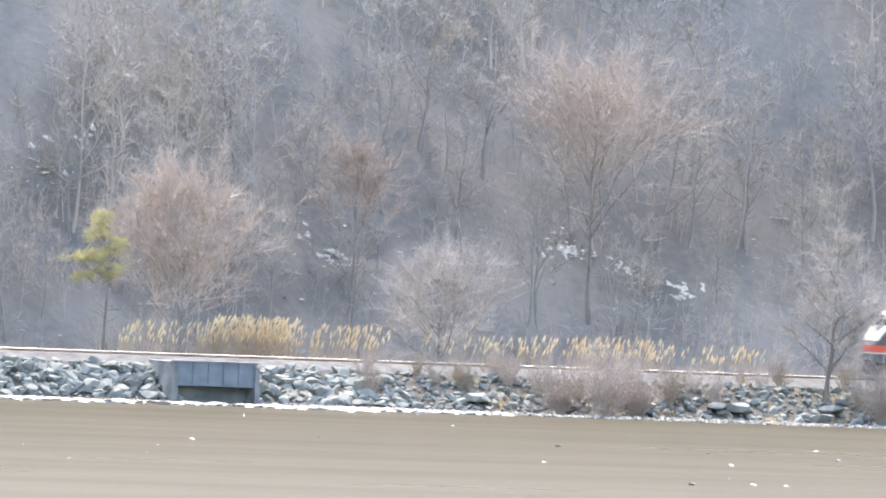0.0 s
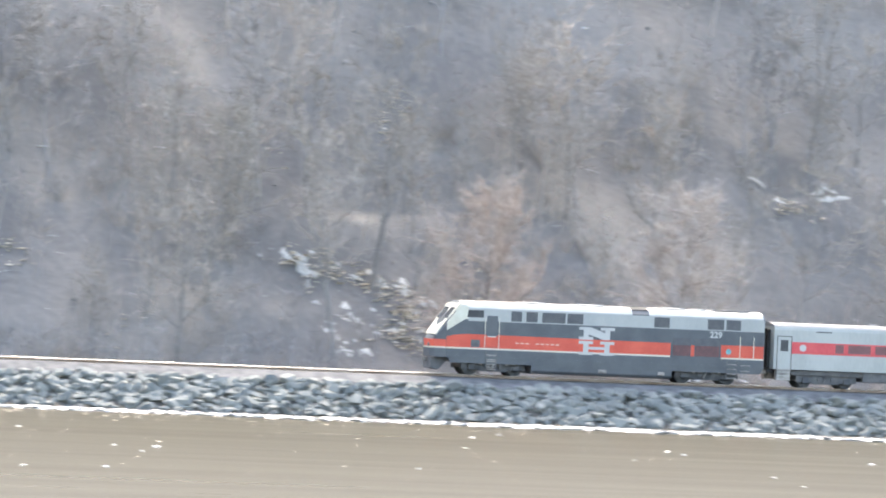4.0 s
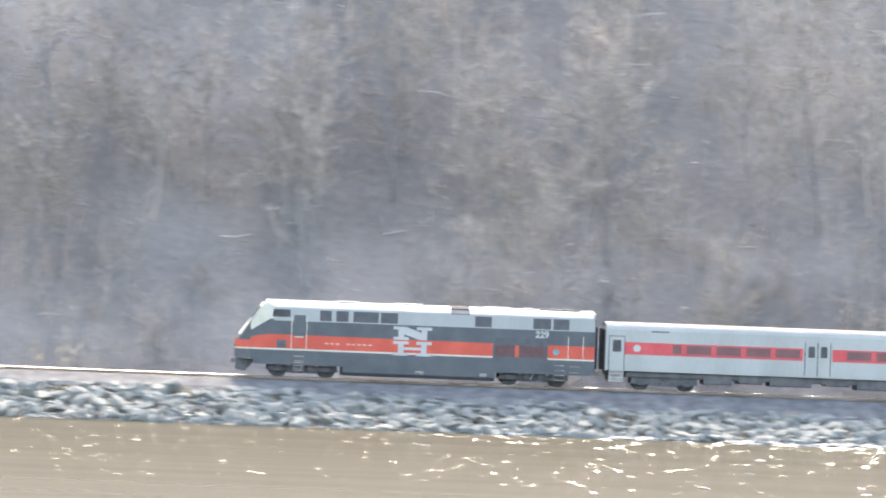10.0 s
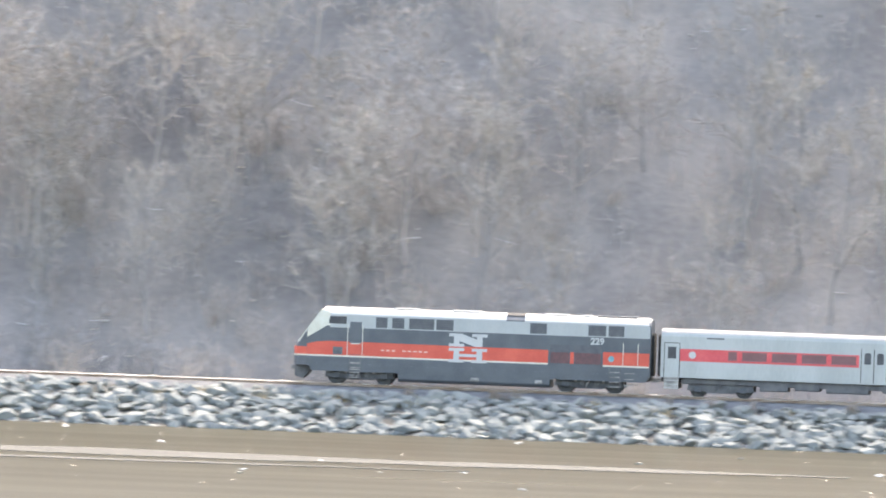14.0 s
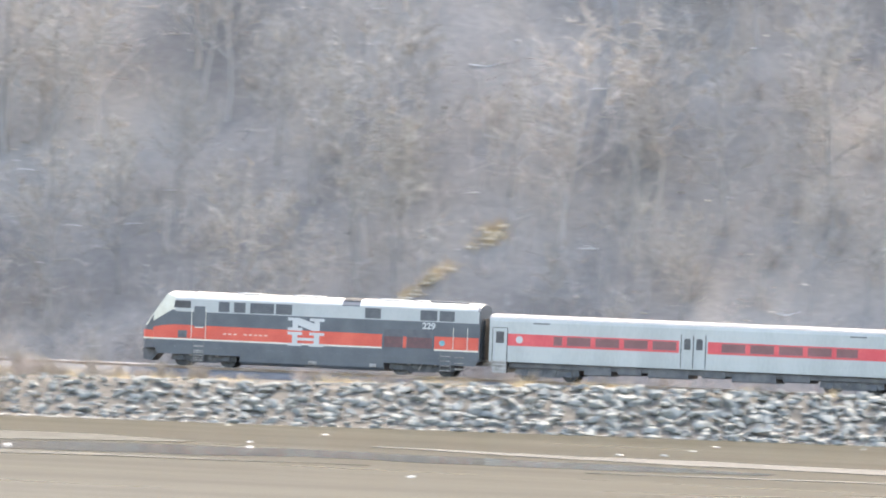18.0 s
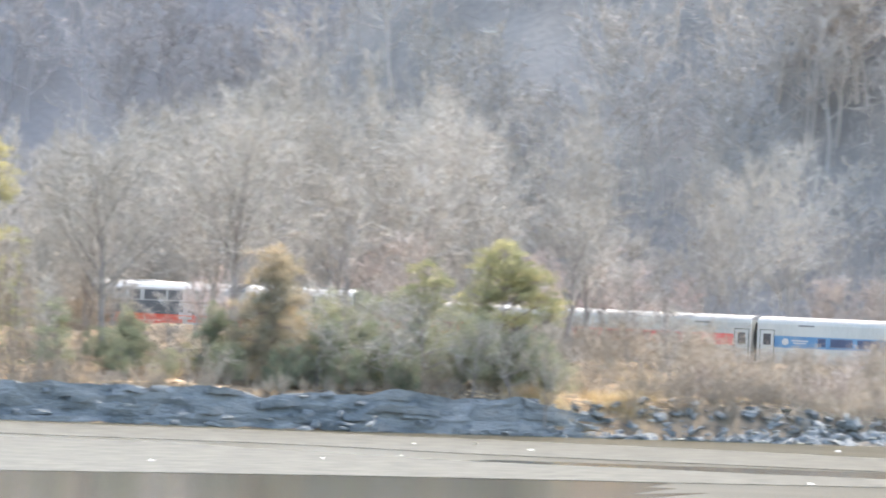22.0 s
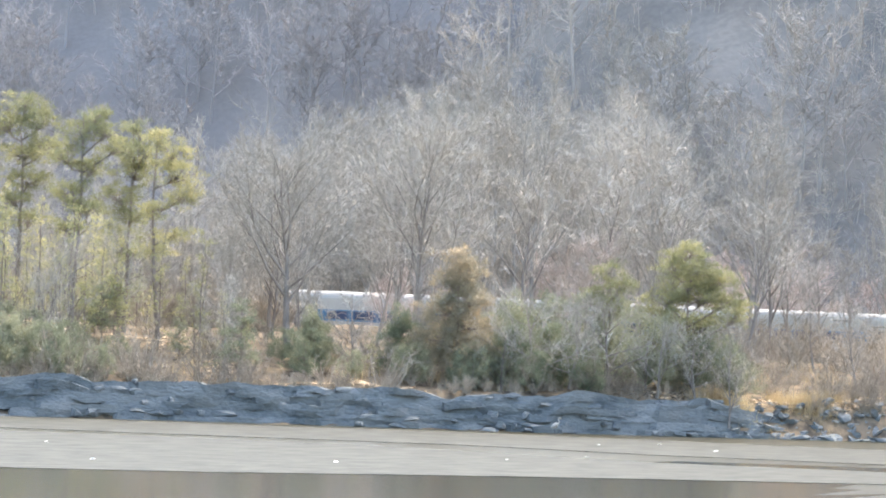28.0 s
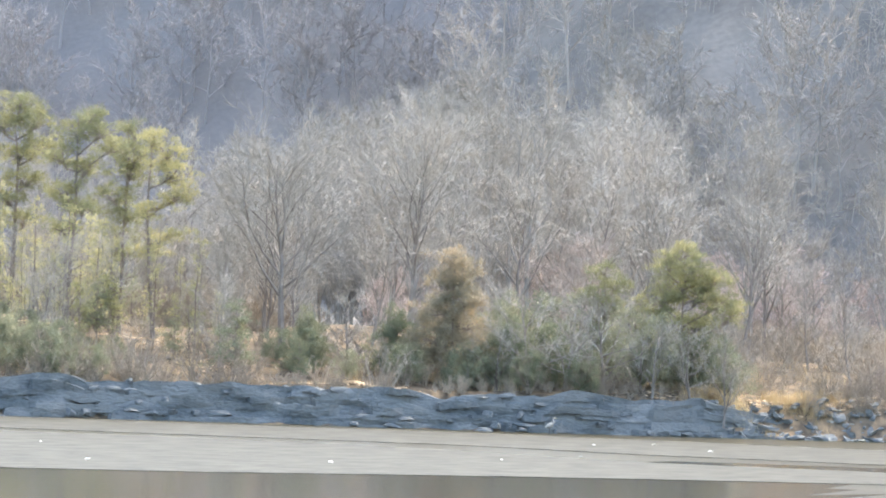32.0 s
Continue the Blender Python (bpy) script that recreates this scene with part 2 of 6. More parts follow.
def ground_material():
    """Leaf litter on the hill; on the river side of the track gritty soil, darkened for brush and tree shade."""
    m = mat("leaf_litter_ground", (0.145, 0.138, 0.130), (0.225, 0.208, 0.190), 0.10, 0.95, spec=0.05, bump=0.6, fine=1.6, bump_d=0.25)
    n, l = m.node_tree.nodes, m.node_tree.links
    p = n["Principled BSDF"]
    litter = p.inputs["Base Color"].links[0].from_socket
    noise_out = [q for q in n if q.type == "TEX_NOISE"][1].outputs["Fac"]
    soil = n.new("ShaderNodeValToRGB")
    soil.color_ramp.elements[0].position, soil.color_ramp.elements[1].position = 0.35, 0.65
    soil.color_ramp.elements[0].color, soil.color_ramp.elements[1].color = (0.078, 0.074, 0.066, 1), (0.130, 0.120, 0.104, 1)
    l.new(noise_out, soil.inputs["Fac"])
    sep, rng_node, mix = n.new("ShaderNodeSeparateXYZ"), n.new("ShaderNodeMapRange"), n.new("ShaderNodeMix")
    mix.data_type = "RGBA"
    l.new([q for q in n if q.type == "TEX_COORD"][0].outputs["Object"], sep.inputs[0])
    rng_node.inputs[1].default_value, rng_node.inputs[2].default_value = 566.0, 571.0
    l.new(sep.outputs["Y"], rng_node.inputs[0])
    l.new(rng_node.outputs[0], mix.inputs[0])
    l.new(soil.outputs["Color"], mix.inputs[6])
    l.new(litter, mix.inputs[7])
    # slate-coloured litter on the far slope behind the spur
    far_litter, far_y, mix0 = n.new("ShaderNodeValToRGB"), n.new("ShaderNodeMapRange"), n.new("ShaderNodeMix")
    far_litter.color_ramp.elements[0].color, far_litter.color_ramp.elements[1].color = (0.165, 0.160, 0.160, 1), (0.218, 0.208, 0.204, 1)
    l.new(noise_out, far_litter.inputs["Fac"])
    far_y.inputs[1].default_value, far_y.inputs[2].default_value = 640.0, 665.0
    l.new(sep.outputs["Y"], far_y.inputs[0])
    mix0.data_type = "RGBA"
    l.new(far_y.outputs[0], mix0.inputs[0])
    l.new(mix.outputs[2], mix0.inputs[6])
    l.new(far_litter.outputs["Color"], mix0.inputs[7])
    # oak leaves on the wooded point
    leaves, near, mix2 = n.new("ShaderNodeValToRGB"), n.new("ShaderNodeMapRange"), n.new("ShaderNodeMix")
    leaves.color_ramp.elements[0].position, leaves.color_ramp.elements[1].position = 0.38, 0.62
    leaves.color_ramp.elements[0].color, leaves.color_ramp.elements[1].color = (0.070, 0.058, 0.045, 1), (0.185, 0.14, 0.094, 1)
    l.new(noise_out, leaves.inputs["Fac"])
    mix2.data_type = "RGBA"
    near.inputs[1].default_value, near.inputs[2].default_value = -172.0, -184.0
    l.new(sep.outputs["X"], near.inputs[0])
    low = n.new("ShaderNodeMapRange")
    low.inputs[1].default_value, low.inputs[2].default_value = 563.0, 559.0
    l.new(sep.outputs["Y"], low.inputs[0])
    both = n.new("ShaderNodeMath")
    both.operation = "MULTIPLY"
    l.new(near.outputs[0], both.inputs[0])
    l.new(low.outputs[0], both.inputs[1])
    l.new(both.outputs[0], mix2.inputs[0])
    l.new(mix0.outputs[2], mix2.inputs[6])
    l.new(leaves.outputs["Color"], mix2.inputs[7])
    l.new(mix2.outputs[2], p.inputs["Base Color"])
    return m


def water_material():
    m = bpy.data.materials.new("muddy_river_water")
    m.use_nodes = True
    n, l = m.node_tree.nodes, m.node_tree.links
    p = n["Principled BSDF"]
    p.inputs["IOR"].default_value = 1.33
    p.inputs["Specular IOR Level"].default_value = 0.07
    tc, mp = n.new("ShaderNodeTexCoord"), n.new("ShaderNodeMapping")
    l.new(tc.outputs["Object"], mp.inputs["Vector"])
    mp.inputs["Scale"].default_value = (0.02, 0.10, 1)
    mp.inputs["Rotation"].default_value = (0, 0, radians(-3))
    band = n.new("ShaderNodeTexNoise")
    band.inputs["Scale"].default_value, band.inputs["Detail"].default_value = 1.0, 4
    l.new(mp.outputs[0], band.inputs["Vector"])
    r = n.new("ShaderNodeValToRGB")
    r.color_ramp.elements[0].position, r.color_ramp.elements[1].position = 0.38, 0.62
    r.color_ramp.elements[0].color, r.color_ramp.elements[1].color = (0.0375, 0.0340, 0.0210, 1), (0.0550, 0.0495, 0.0330, 1)
    l.new(band.outputs["Fac"], r.inputs["Fac"])
    l.new(r.outputs["Color"], p.inputs["Base Color"])
    rr = n.new("ShaderNodeMapRange")
    rr.inputs[3].default_value, rr.inputs[4].default_value = 0.34, 0.24
    l.new(band.outputs["Fac"], rr.inputs[0])
    l.new(rr.outputs[0], p.inputs["Roughness"])
    mp2 = n.new("ShaderNodeMapping")
    mp2.inputs["Scale"].default_value = (0.8, 1.6, 1)
    l.new(tc.outputs["Object"], mp2.inputs["Vector"])
    wave = n.new("ShaderNodeTexNoise")
    wave.inputs["Scale"].default_value, wave.inputs["Detail"].default_value = 1.0, 4
    l.new(mp2.outputs[0], wave.inputs["Vector"])
    bp = n.new("ShaderNodeBump")
    bp.inputs["Strength"].default_value, bp.inputs["Distance"].default_value = 0.35, 0.10
    l.new(wave.outputs["Fac"], bp.inputs["Height"])
    l.new(bp.outputs["Normal"], p.inputs["Normal"])
    return m


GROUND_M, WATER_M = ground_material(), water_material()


# ---- mesh helpers ----
class Shape:
    """Collects vertices and faces of one mesh."""

    def __init__(self):
        self.v, self.f = [], []

    def add(self, v, f):
        k = len(self.v)
        self.v.extend(v)
        self.f.extend([tuple(i + k for i in q) for q in f])
        return self

    def box(self, x0, x1, y0, y1, z0, z1, c=0.0):
        """A box; c is the chamfer of its edges along x."""
        if c:
            return self.prism([(y0 + c, z0), (y1 - c, z0), (y1, z0 + c), (y1, z1 - c), (y1 - c, z1), (y0 + c, z1), (y0, z1 - c), (y0, z0 + c)], x0, x1, "x")
        return self.add([(x0, y0, z0), (x1, y0, z0), (x1, y1, z0), (x0, y1, z0), (x0, y0, z1), (x1, y0, z1), (x1, y1, z1), (x0, y1, z1)],
                        [(0, 3, 2, 1), (4, 5, 6, 7), (0, 1, 5, 4), (1, 2, 6, 5), (2, 3, 7, 6), (3, 0, 4, 7)])

    def prism(self, poly, a, b, axis):
        """A polygon drawn out from a to b: along x (points are y, z), along y (x, z) or along z (x, y)."""
        n = len(poly)
        put = {"x": lambda p, s: (s, p[0], p[1]), "y": lambda p, s: (p[0], s, p[1]), "z": lambda p, s: (p[0], p[1], s)}[axis]
        v = [put(p, a) for p in poly] + [put(p, b) for p in poly]
        return self.add(v, [tuple(range(n))[::-1], tuple(range(n, 2 * n))] + [(i, (i + 1) % n, n + (i + 1) % n, n + i) for i in range(n)])

    def disc(self, x, y0, y1, z, r, n=20):
        return self.prism([(x + r * math.cos(2 * math.pi * i / n), z + r * math.sin(2 * math.pi * i / n)) for i in range(n)], y0, y1, "y")

    def tube(self, pts, radii, k=5, tip=False):
        """A tube through pts; with tip its end is a point."""
        pts = [Vector(p) for p in pts]
        v, f, n = [], [], len(pts)
        for i, p in enumerate(pts):
            if tip and i == n - 1:
                v.append(tuple(p))
                break
            d = (pts[min(i + 1, n - 1)] - pts[max(i - 1, 0)]).normalized()
            u = d.orthogonal().normalized()
            w = d.cross(u)
            for j in range(k):
                a = 2 * math.pi * j / k
                v.append(tuple(p + (u * math.cos(a) + w * math.sin(a)) * radii[i]))
        for i in range(n - 1):
            for j in range(k):
                a, b = i * k + j, i * k + (j + 1) % k
                if tip and i == n - 2:
                    f.append((a, b, (n - 1) * k))
                else:
                    f.append((a, b, b + k, a + k))
        return self.add(v, f)

    def mesh(self, name, material, smooth=False):
        me = bpy.data.meshes.new(name)
        me.from_pydata(self.v, [], self.f)
        me.materials.append(material)
        if smooth:
            me.shade_smooth()
        me.validate()
        return me


def part(name, shape, material, parent, label="", smooth=False):
    ob = new(name, shape if isinstance(shape, bpy.types.Mesh) else shape.mesh(name, material, smooth))
    ob.parent = parent
    return tagged(ob, label)


def thing(name, label, category, group="", kind="", at=None):
    ob = tagged(new(name), label, category, group, kind)
    if at is not None:
        ob.matrix_basis = at
    return ob


def arrays_mesh(name, v, f, material):
    """A mesh from numpy arrays of vertices and equal faces."""
    me = bpy.data.meshes.new(name)
    n, k = f.shape
    me.vertices.add(len(v))
    me.vertices.foreach_set("co", v.astype(np.float32).ravel())
    me.loops.add(n * k)
    me.loops.foreach_set("vertex_index", f.astype(np.int32).ravel())
    me.polygons.add(n)
    me.polygons.foreach_set("loop_start", np.arange(0, n * k, k, dtype=np.int32))
    me.update(calc_edges=True)
    me.shade_flat()
    me.materials.append(material)
    return me


# ---- the lie of the land ----
SHORE = [(-2500, 250), (-500, 330), (-330, 430), (-262, 462), (-240, 472), (-222, 486), (-208, 497), (-195, 505), (-185, 515), (-170, 527), (-155, 534),
         (-138, 540), (-122, 548), (-106, 553.5), (-90, 556), (0, 556.5), (50, 556.3), (100, 555), (150, 551), (205, 549), (245, 545), (400, 540), (2500, 500)]
SX, SY = [p[0] for p in SHORE], [p[1] for p in SHORE]


def shore_y(x):
    return np.interp(x, SX, SY)


def foot_y(x):
    """Where the stony bank rises from the flat shore."""
    return np.maximum(shore_y(x), np.interp(x, [60, 90, 120, 203, 216, 245, 270, 400], [540, 556.5, 558, 557.6, 555, 553, 550, 500]))


def wob(x, y, s, seed=0.0):
    """A smooth wobble of about -1 to 1."""
    return (np.sin(x / s * 1.7 + seed) * np.cos(y / s * 1.3 + 2 * seed) + 0.6 * np.sin(x / s * 3.9 - y / s * 2.1 + 3 * seed) + 0.35 * np.cos(x / s * 7.3 + y / s * 6.1 + seed)) / 1.9


def step(a, b, v):
    k = np.clip((v - a) / (b - a), 0, 1)
    return k * k * (3 - 2 * k)


def hill_foot(x):
    return np.interp(x, [-420, -310, -285, -266, -257, -250, -238, -225, -200, -150, 0, 150, 190, 250, 400], [800, 775, 740, 690, 645, 617, 609, 600, 590, 578, 575, 577, 590, 592, 600]) + 2.0 * np.sin(x / 17.0)


def crest(x):
    """Height of the bank's shoulder along the track."""
    return np.interp(x, [-200, -160, -140, -125, -105, -85, -60, -30, 0, 30, 60, 120, 150, 200, 260], [1.9, 1.9, 2.15, 2.45, 2.6, 2.3, 2.05, 2.0, 1.95, 1.65, 1.4, 1.75, 1.85, 1.9, 1.9])


def height(x, y):
    x, y = np.asarray(x, float), np.asarray(y, float)
    d = y - shore_y(x)
    low = foot_y(x)
    top = np.minimum(low + 5.0, 561.2)
    # flat shore, then the bank up to the track bed
    z = -2.0 + 1.9 * step(-14, -0.6, d) + 0.12 * step(-0.6, 0.6, d) + crest(x) * np.clip((y - low) / np.maximum(top - 0.4 - low, 2.0), 0, 1) * (d > -0.6)
    z = np.where((np.abs(x - 199.6) < 2.2) & (y < 561), np.minimum(z, -0.4), z)
    # the wooded point in front of the track
    on_point = step(-150, -182, x) * step(561.5, 556, y)
    ledge = 2.1 * step(0.0, 2.5, d) + (1.6 + 0.9 * np.exp(-((x + 235) / 22) ** 2)) * step(2, 24, d) + 0.35 * wob(x, y, 5.0, 1.0) * step(0.5, 3, d)
    z = np.where(d > 0, z * (1 - on_point) + on_point * ledge, z)
    # hollow behind the bed, then the hill
    z = np.where(y > 562, np.minimum(z, 2.2), z)
    z = np.where(y > 566, 2.2 - 0.35 * step(567.5, 570, y), z)
    foot = hill_foot(x)
    h = y - foot
    rise = 0.92 * np.clip(h, 0, 60) + 0.60 * np.clip(h - 60, 0, 120) + 0.12 * np.clip(h - 180, 0, 500)
    rough = 2.6 * wob(x, y, 26.0, 0.4) + 0.6 * wob(x, y, 6.0, 2.2)
    z = z + np.where(h > 0, rise + rough * step(2, 16, h), 0)
    # sunlit shelves on the slope
    for cx, cz, wx in ((160, 11.5, 16), (158, 6.0, 14), (228, 8.0, 12), (204, 9.5, 6), (193, 13.5, 4)):
        lift = step(wx, wx * 0.5, np.abs(x - cx)) * (h > 0) * step(-0.25, 0.35, wob(x, y, 7.0, cx))
        flat = cz + (z - cz) * 0.3
        z = z + lift * np.where((z > cz - 1.5) & (z < cz + 2.5), flat - z, 0)
    # near bank, under the camera
    z = np.where(y < 60, np.maximum(z, 12.0 - 14.0 * step(8, 40, y)), z)
    return z


def spread(lo, a, b, hi, fine, n):
    """Coordinates, fine between a and b, coarse to lo and hi."""
    left, right = a - (a - lo) * (np.linspace(1, 0, n, endpoint=False) ** 2.5), b + (hi - b) * (np.linspace(0, 1, n + 1)[1:] ** 2.5)
    return np.concatenate([left, np.arange(a, b + fine / 2, fine), right])


def grid_sheet(name, xs, ys, z, material):
    nx, ny = len(xs), len(ys)
    gx, gy = np.meshgrid(xs, ys)
    v = np.stack([gx, gy, z(gx, gy)], -1).reshape(-1, 3)
    i = (np.arange(ny - 1)[:, None] * nx + np.arange(nx - 1)[None]).ravel()
    me = arrays_mesh(name, v, np.stack([i, i + 1, i + nx + 1, i + nx], 1), material)
    me.shade_smooth()
    return new(name, me)


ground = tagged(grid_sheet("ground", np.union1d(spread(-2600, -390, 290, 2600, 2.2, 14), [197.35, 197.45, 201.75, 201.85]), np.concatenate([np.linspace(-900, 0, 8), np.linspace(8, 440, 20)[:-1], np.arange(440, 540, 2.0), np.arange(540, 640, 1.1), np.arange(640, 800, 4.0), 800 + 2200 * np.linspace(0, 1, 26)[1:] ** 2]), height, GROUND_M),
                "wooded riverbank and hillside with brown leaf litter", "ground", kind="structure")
water = tagged(grid_sheet("water", np.array([-2600.0, -300, 0, 300, 2600]), np.array([14.0, 200, 400, 580]), lambda x, y: x * 0, WATER_M),
               "calm muddy brown river with faint wind ripples", "water", kind="structure")


# ---- railway ----
def railway():
    bed = Shape().prism([(TRACK_Y - 4.6, 0.8), (TRACK_Y + 4.2, 0.8), (TRACK_Y + 3.6, 1.9), (TRACK_Y + 2.0, 2.50), (TRACK_Y - 2.0, 2.50), (TRACK_Y - 3.1, 2.05)], -520, 520, "x")
    tagged(new("ballast", bed.mesh("ballast", BALLAST)), "grey crushed-stone ballast bed under the track", "ballast", kind="structure")
    track = thing("railway_track", "rusty steel rails on concrete ties in grey ballast", "track", kind="structure")
    for s in (-0.7175, 0.7175):
        y = TRACK_Y + s
        prof = [(y - 0.075, 2.52), (y + 0.075, 2.52), (y + 0.075, 2.535), (y + 0.010, 2.55), (y + 0.010, 2.64), (y + 0.036, 2.65), (y + 0.036, RAIL_Z), (y - 0.036, RAIL_Z), (y - 0.036, 2.65), (y - 0.010, 2.64), (y - 0.010, 2.55), (y - 0.075, 2.535)]
        part("rail", Shape().prism(prof, -520, 520, "x"), RAIL_M, track, "rust-brown rail")
        crown = [(y - 0.0365 * math.cos(math.pi * i / 12) ** 0.6 if i < 6 else y + 0.0365 * abs(math.cos(math.pi * i / 12)) ** 0.6, RAIL_Z - 0.022 + 0.030 * math.sin(math.pi * i / 12)) for i in range(13)]
        part("rail_head", Shape().prism(crown, -520, 520, "x"), RAIL_HEAD, track, "polished running surface")
    tie = Shape().prism([(-0.13, 2.42), (0.13, 2.42), (0.10, 2.525), (-0.10, 2.525)], -1.3, 1.3, "y")
    me = tie.mesh("tie", TIE_M)
    for i in range(290):
        ob = part("tie", me, None, track)
        ob.matrix_basis = pose(90 - i * 0.61, TRACK_Y, 0)
    rest = Shape()
    for k in range(-520, 250):
        x = k * 0.61
        if not -87 < x < 90.3:
            rest.prism([(x - 0.13, 2.42), (x + 0.13, 2.42), (x + 0.10, 2.525), (x - 0.10, 2.525)], TRACK_Y - 1.3, TRACK_Y + 1.3, "y")
    tagged(part("ties", rest, TIE_M, track, "weathered concrete ties further along"), kind="stuff")


railway()


def rock_shape(rng, r, flat=0.75, tilt=0.9, n=17, boxy=0.55):
    """An angular broken stone."""
    bm = bmesh.new()
    for _ in range(n):
        d = Vector((rng.gauss(0, 1), rng.gauss(0, 1), rng.gauss(0, 1))).normalized()
        k = rng.uniform(0.82, 1.0) / max(abs(d.x), abs(d.y), abs(d.z)) ** boxy
        bm.verts.new((d.x * r * 1.12 * k, d.y * r * 0.85 * k, d.z * r * flat * k))
    res = bmesh.ops.convex_hull(bm, input=bm.verts)
    bmesh.ops.delete(bm, geom=list({g for g in res["geom_interior"] + res["geom_unused"] if isinstance(g, bmesh.types.BMVert)}), context="VERTS")
    bmesh.ops.rotate(bm, verts=bm.verts, matrix=Euler((rng.uniform(-tilt, tilt), rng.uniform(-tilt, tilt), rng.uniform(0, 6))).to_matrix())
    bmesh.ops.triangulate(bm, faces=bm.faces)
    bm.verts.index_update()
    v = np.array([q.co[:] for q in bm.verts])
    f = np.array([[q.index for q in fc.verts] for fc in bm.faces])
    bm.free()
    return v, f


def turn_z(v, a):
    c, s = math.cos(a), math.sin(a)
    return np.stack([v[:, 0] * c - v[:, 1] * s, v[:, 0] * s + v[:, 1] * c, v[:, 2]], 1)


def scatter(templates, spots):
    """Joins turned and scaled copies of (v, f) templates; a spot is template, x, y, z, turn, scale."""
    vs, fs, k = [], [], 0
    for i, x, y, z, a, s in spots:
        v, f = templates[i]
        vs.append(turn_z(v * s, a) + np.array([x, y, z]))
        fs.append(f + k)
        k += len(v)
    return np.concatenate(vs), np.concatenate(fs)


def riprap():
    rng = random.Random(5)
    stones = [rock_shape(rng, 0.5, rng.uniform(0.45, 0.75), 0.55) for _ in range(14)]
    bank = thing("riprap_bank", "bank of grey angular riprap boulders below the railway", "rock bank")
    meshes = [arrays_mesh("boulder", v, f, ROCK_ONE) for v, f in stones]
    spots, own = [], 0
    x = -180.0
    while x < 262.0:
        ys = float(foot_y(x))
        run = min(ys + 5.0, 561.0) - ys
        thin = 0.45 if x < -160 else (0.85 if x < -140 else (0.9 if x > 209 else 1.0))
        n = 12 if x > -150 else 9
        for j in range(n):
            if rng.random() > thin or 197.8 < x < 201.8:
                continue
            k = (j + rng.uniform(-0.5, 0.5)) / (n - 1)
            px, py = x + rng.uniform(-0.4, 0.4), ys + k * run - 0.1
            pz = float(height(px, py)) + rng.uniform(-0.02, 0.16)
            spot = (rng.randrange(14), px, py, pz, rng.uniform(0, 6.28), rng.choice((0.40, 0.50, 0.58, 0.66, 0.76, 0.88, 1.0, 1.25)) * (0.62 if x > 212 or x < -128 else (0.75 if x < -100 else 1.0)))
            if 8 < px < 24 and own < 300 and k < 0.95:
                ob = part("boulder", meshes[spot[0]], None, bank)
                ob.matrix_basis = Matrix.LocRotScale((px, py, pz), Euler((rng.uniform(-0.3, 0.3), rng.uniform(-0.3, 0.3), spot[4])), (spot[5],) * 3)
                own += 1
            else:
                spots.append(spot)
        x += 0.50
    v, f = scatter(stones, spots)
    ob = part("rubble", arrays_mesh("rubble", v, f, ROCK), None, bank, "heap of angular grey boulders")
    tagged(ob, kind="stuff")
    # small pale stones along the water's edge
    spots = []
    for i in range(7400):
        px = rng.uniform(-190, 262) if i < 5200 else rng.uniform(203, 260)
        w = max(1.0, float(foot_y(px) - shore_y(px))) if px > -135 else 3.0
        py = float(shore_y(px)) + rng.uniform(-0.35, 0.25 + 0.9 * w * rng.random()) + (rng.uniform(0, 4) if i >= 5200 else 0)
        spots.append((rng.randrange(14), px, py, max(0.0, float(height(px, py))) + 0.02, rng.uniform(0, 6.28), rng.uniform(0.12, 0.34)))
    v, f = scatter([rock_shape(rng, 0.5, 0.5, 0.4, 9) for _ in range(14)], spots)
    # great rounded boulders lying on the shingle
    slab = [arrays_mesh("great_boulder", *rock_shape(rng, 0.5, 0.5, 0.15), ROCK_ONE) for _ in range(3)]
    for i, px in enumerate((221.5, 226.3, 231.2, 232.6, 237.4, 238.6, 243.8, 245.2, 248.5, 216.0, 252.0)):
        ob = tagged(new("great_boulder", slab[i % 3]), "large blue-grey boulder lying on the stony shore", "boulder", "boulders on the shore")
        py = float(foot_y(px)) + rng.uniform(-0.6, 1.2)
        k = rng.uniform(1.1, 1.8)
        ob.matrix_basis = Matrix.LocRotScale((px, py, float(height(px, py)) + 0.22 * k), Euler((0, 0, rng.uniform(-0.5, 0.5))), (k * 1.2, k, k * 0.8))
    tagged(new("shingle", arrays_mesh("shingle", v, f, SHINGLE)), "pale broken stones along the water's edge", "stones", kind="stuff")


riprap()


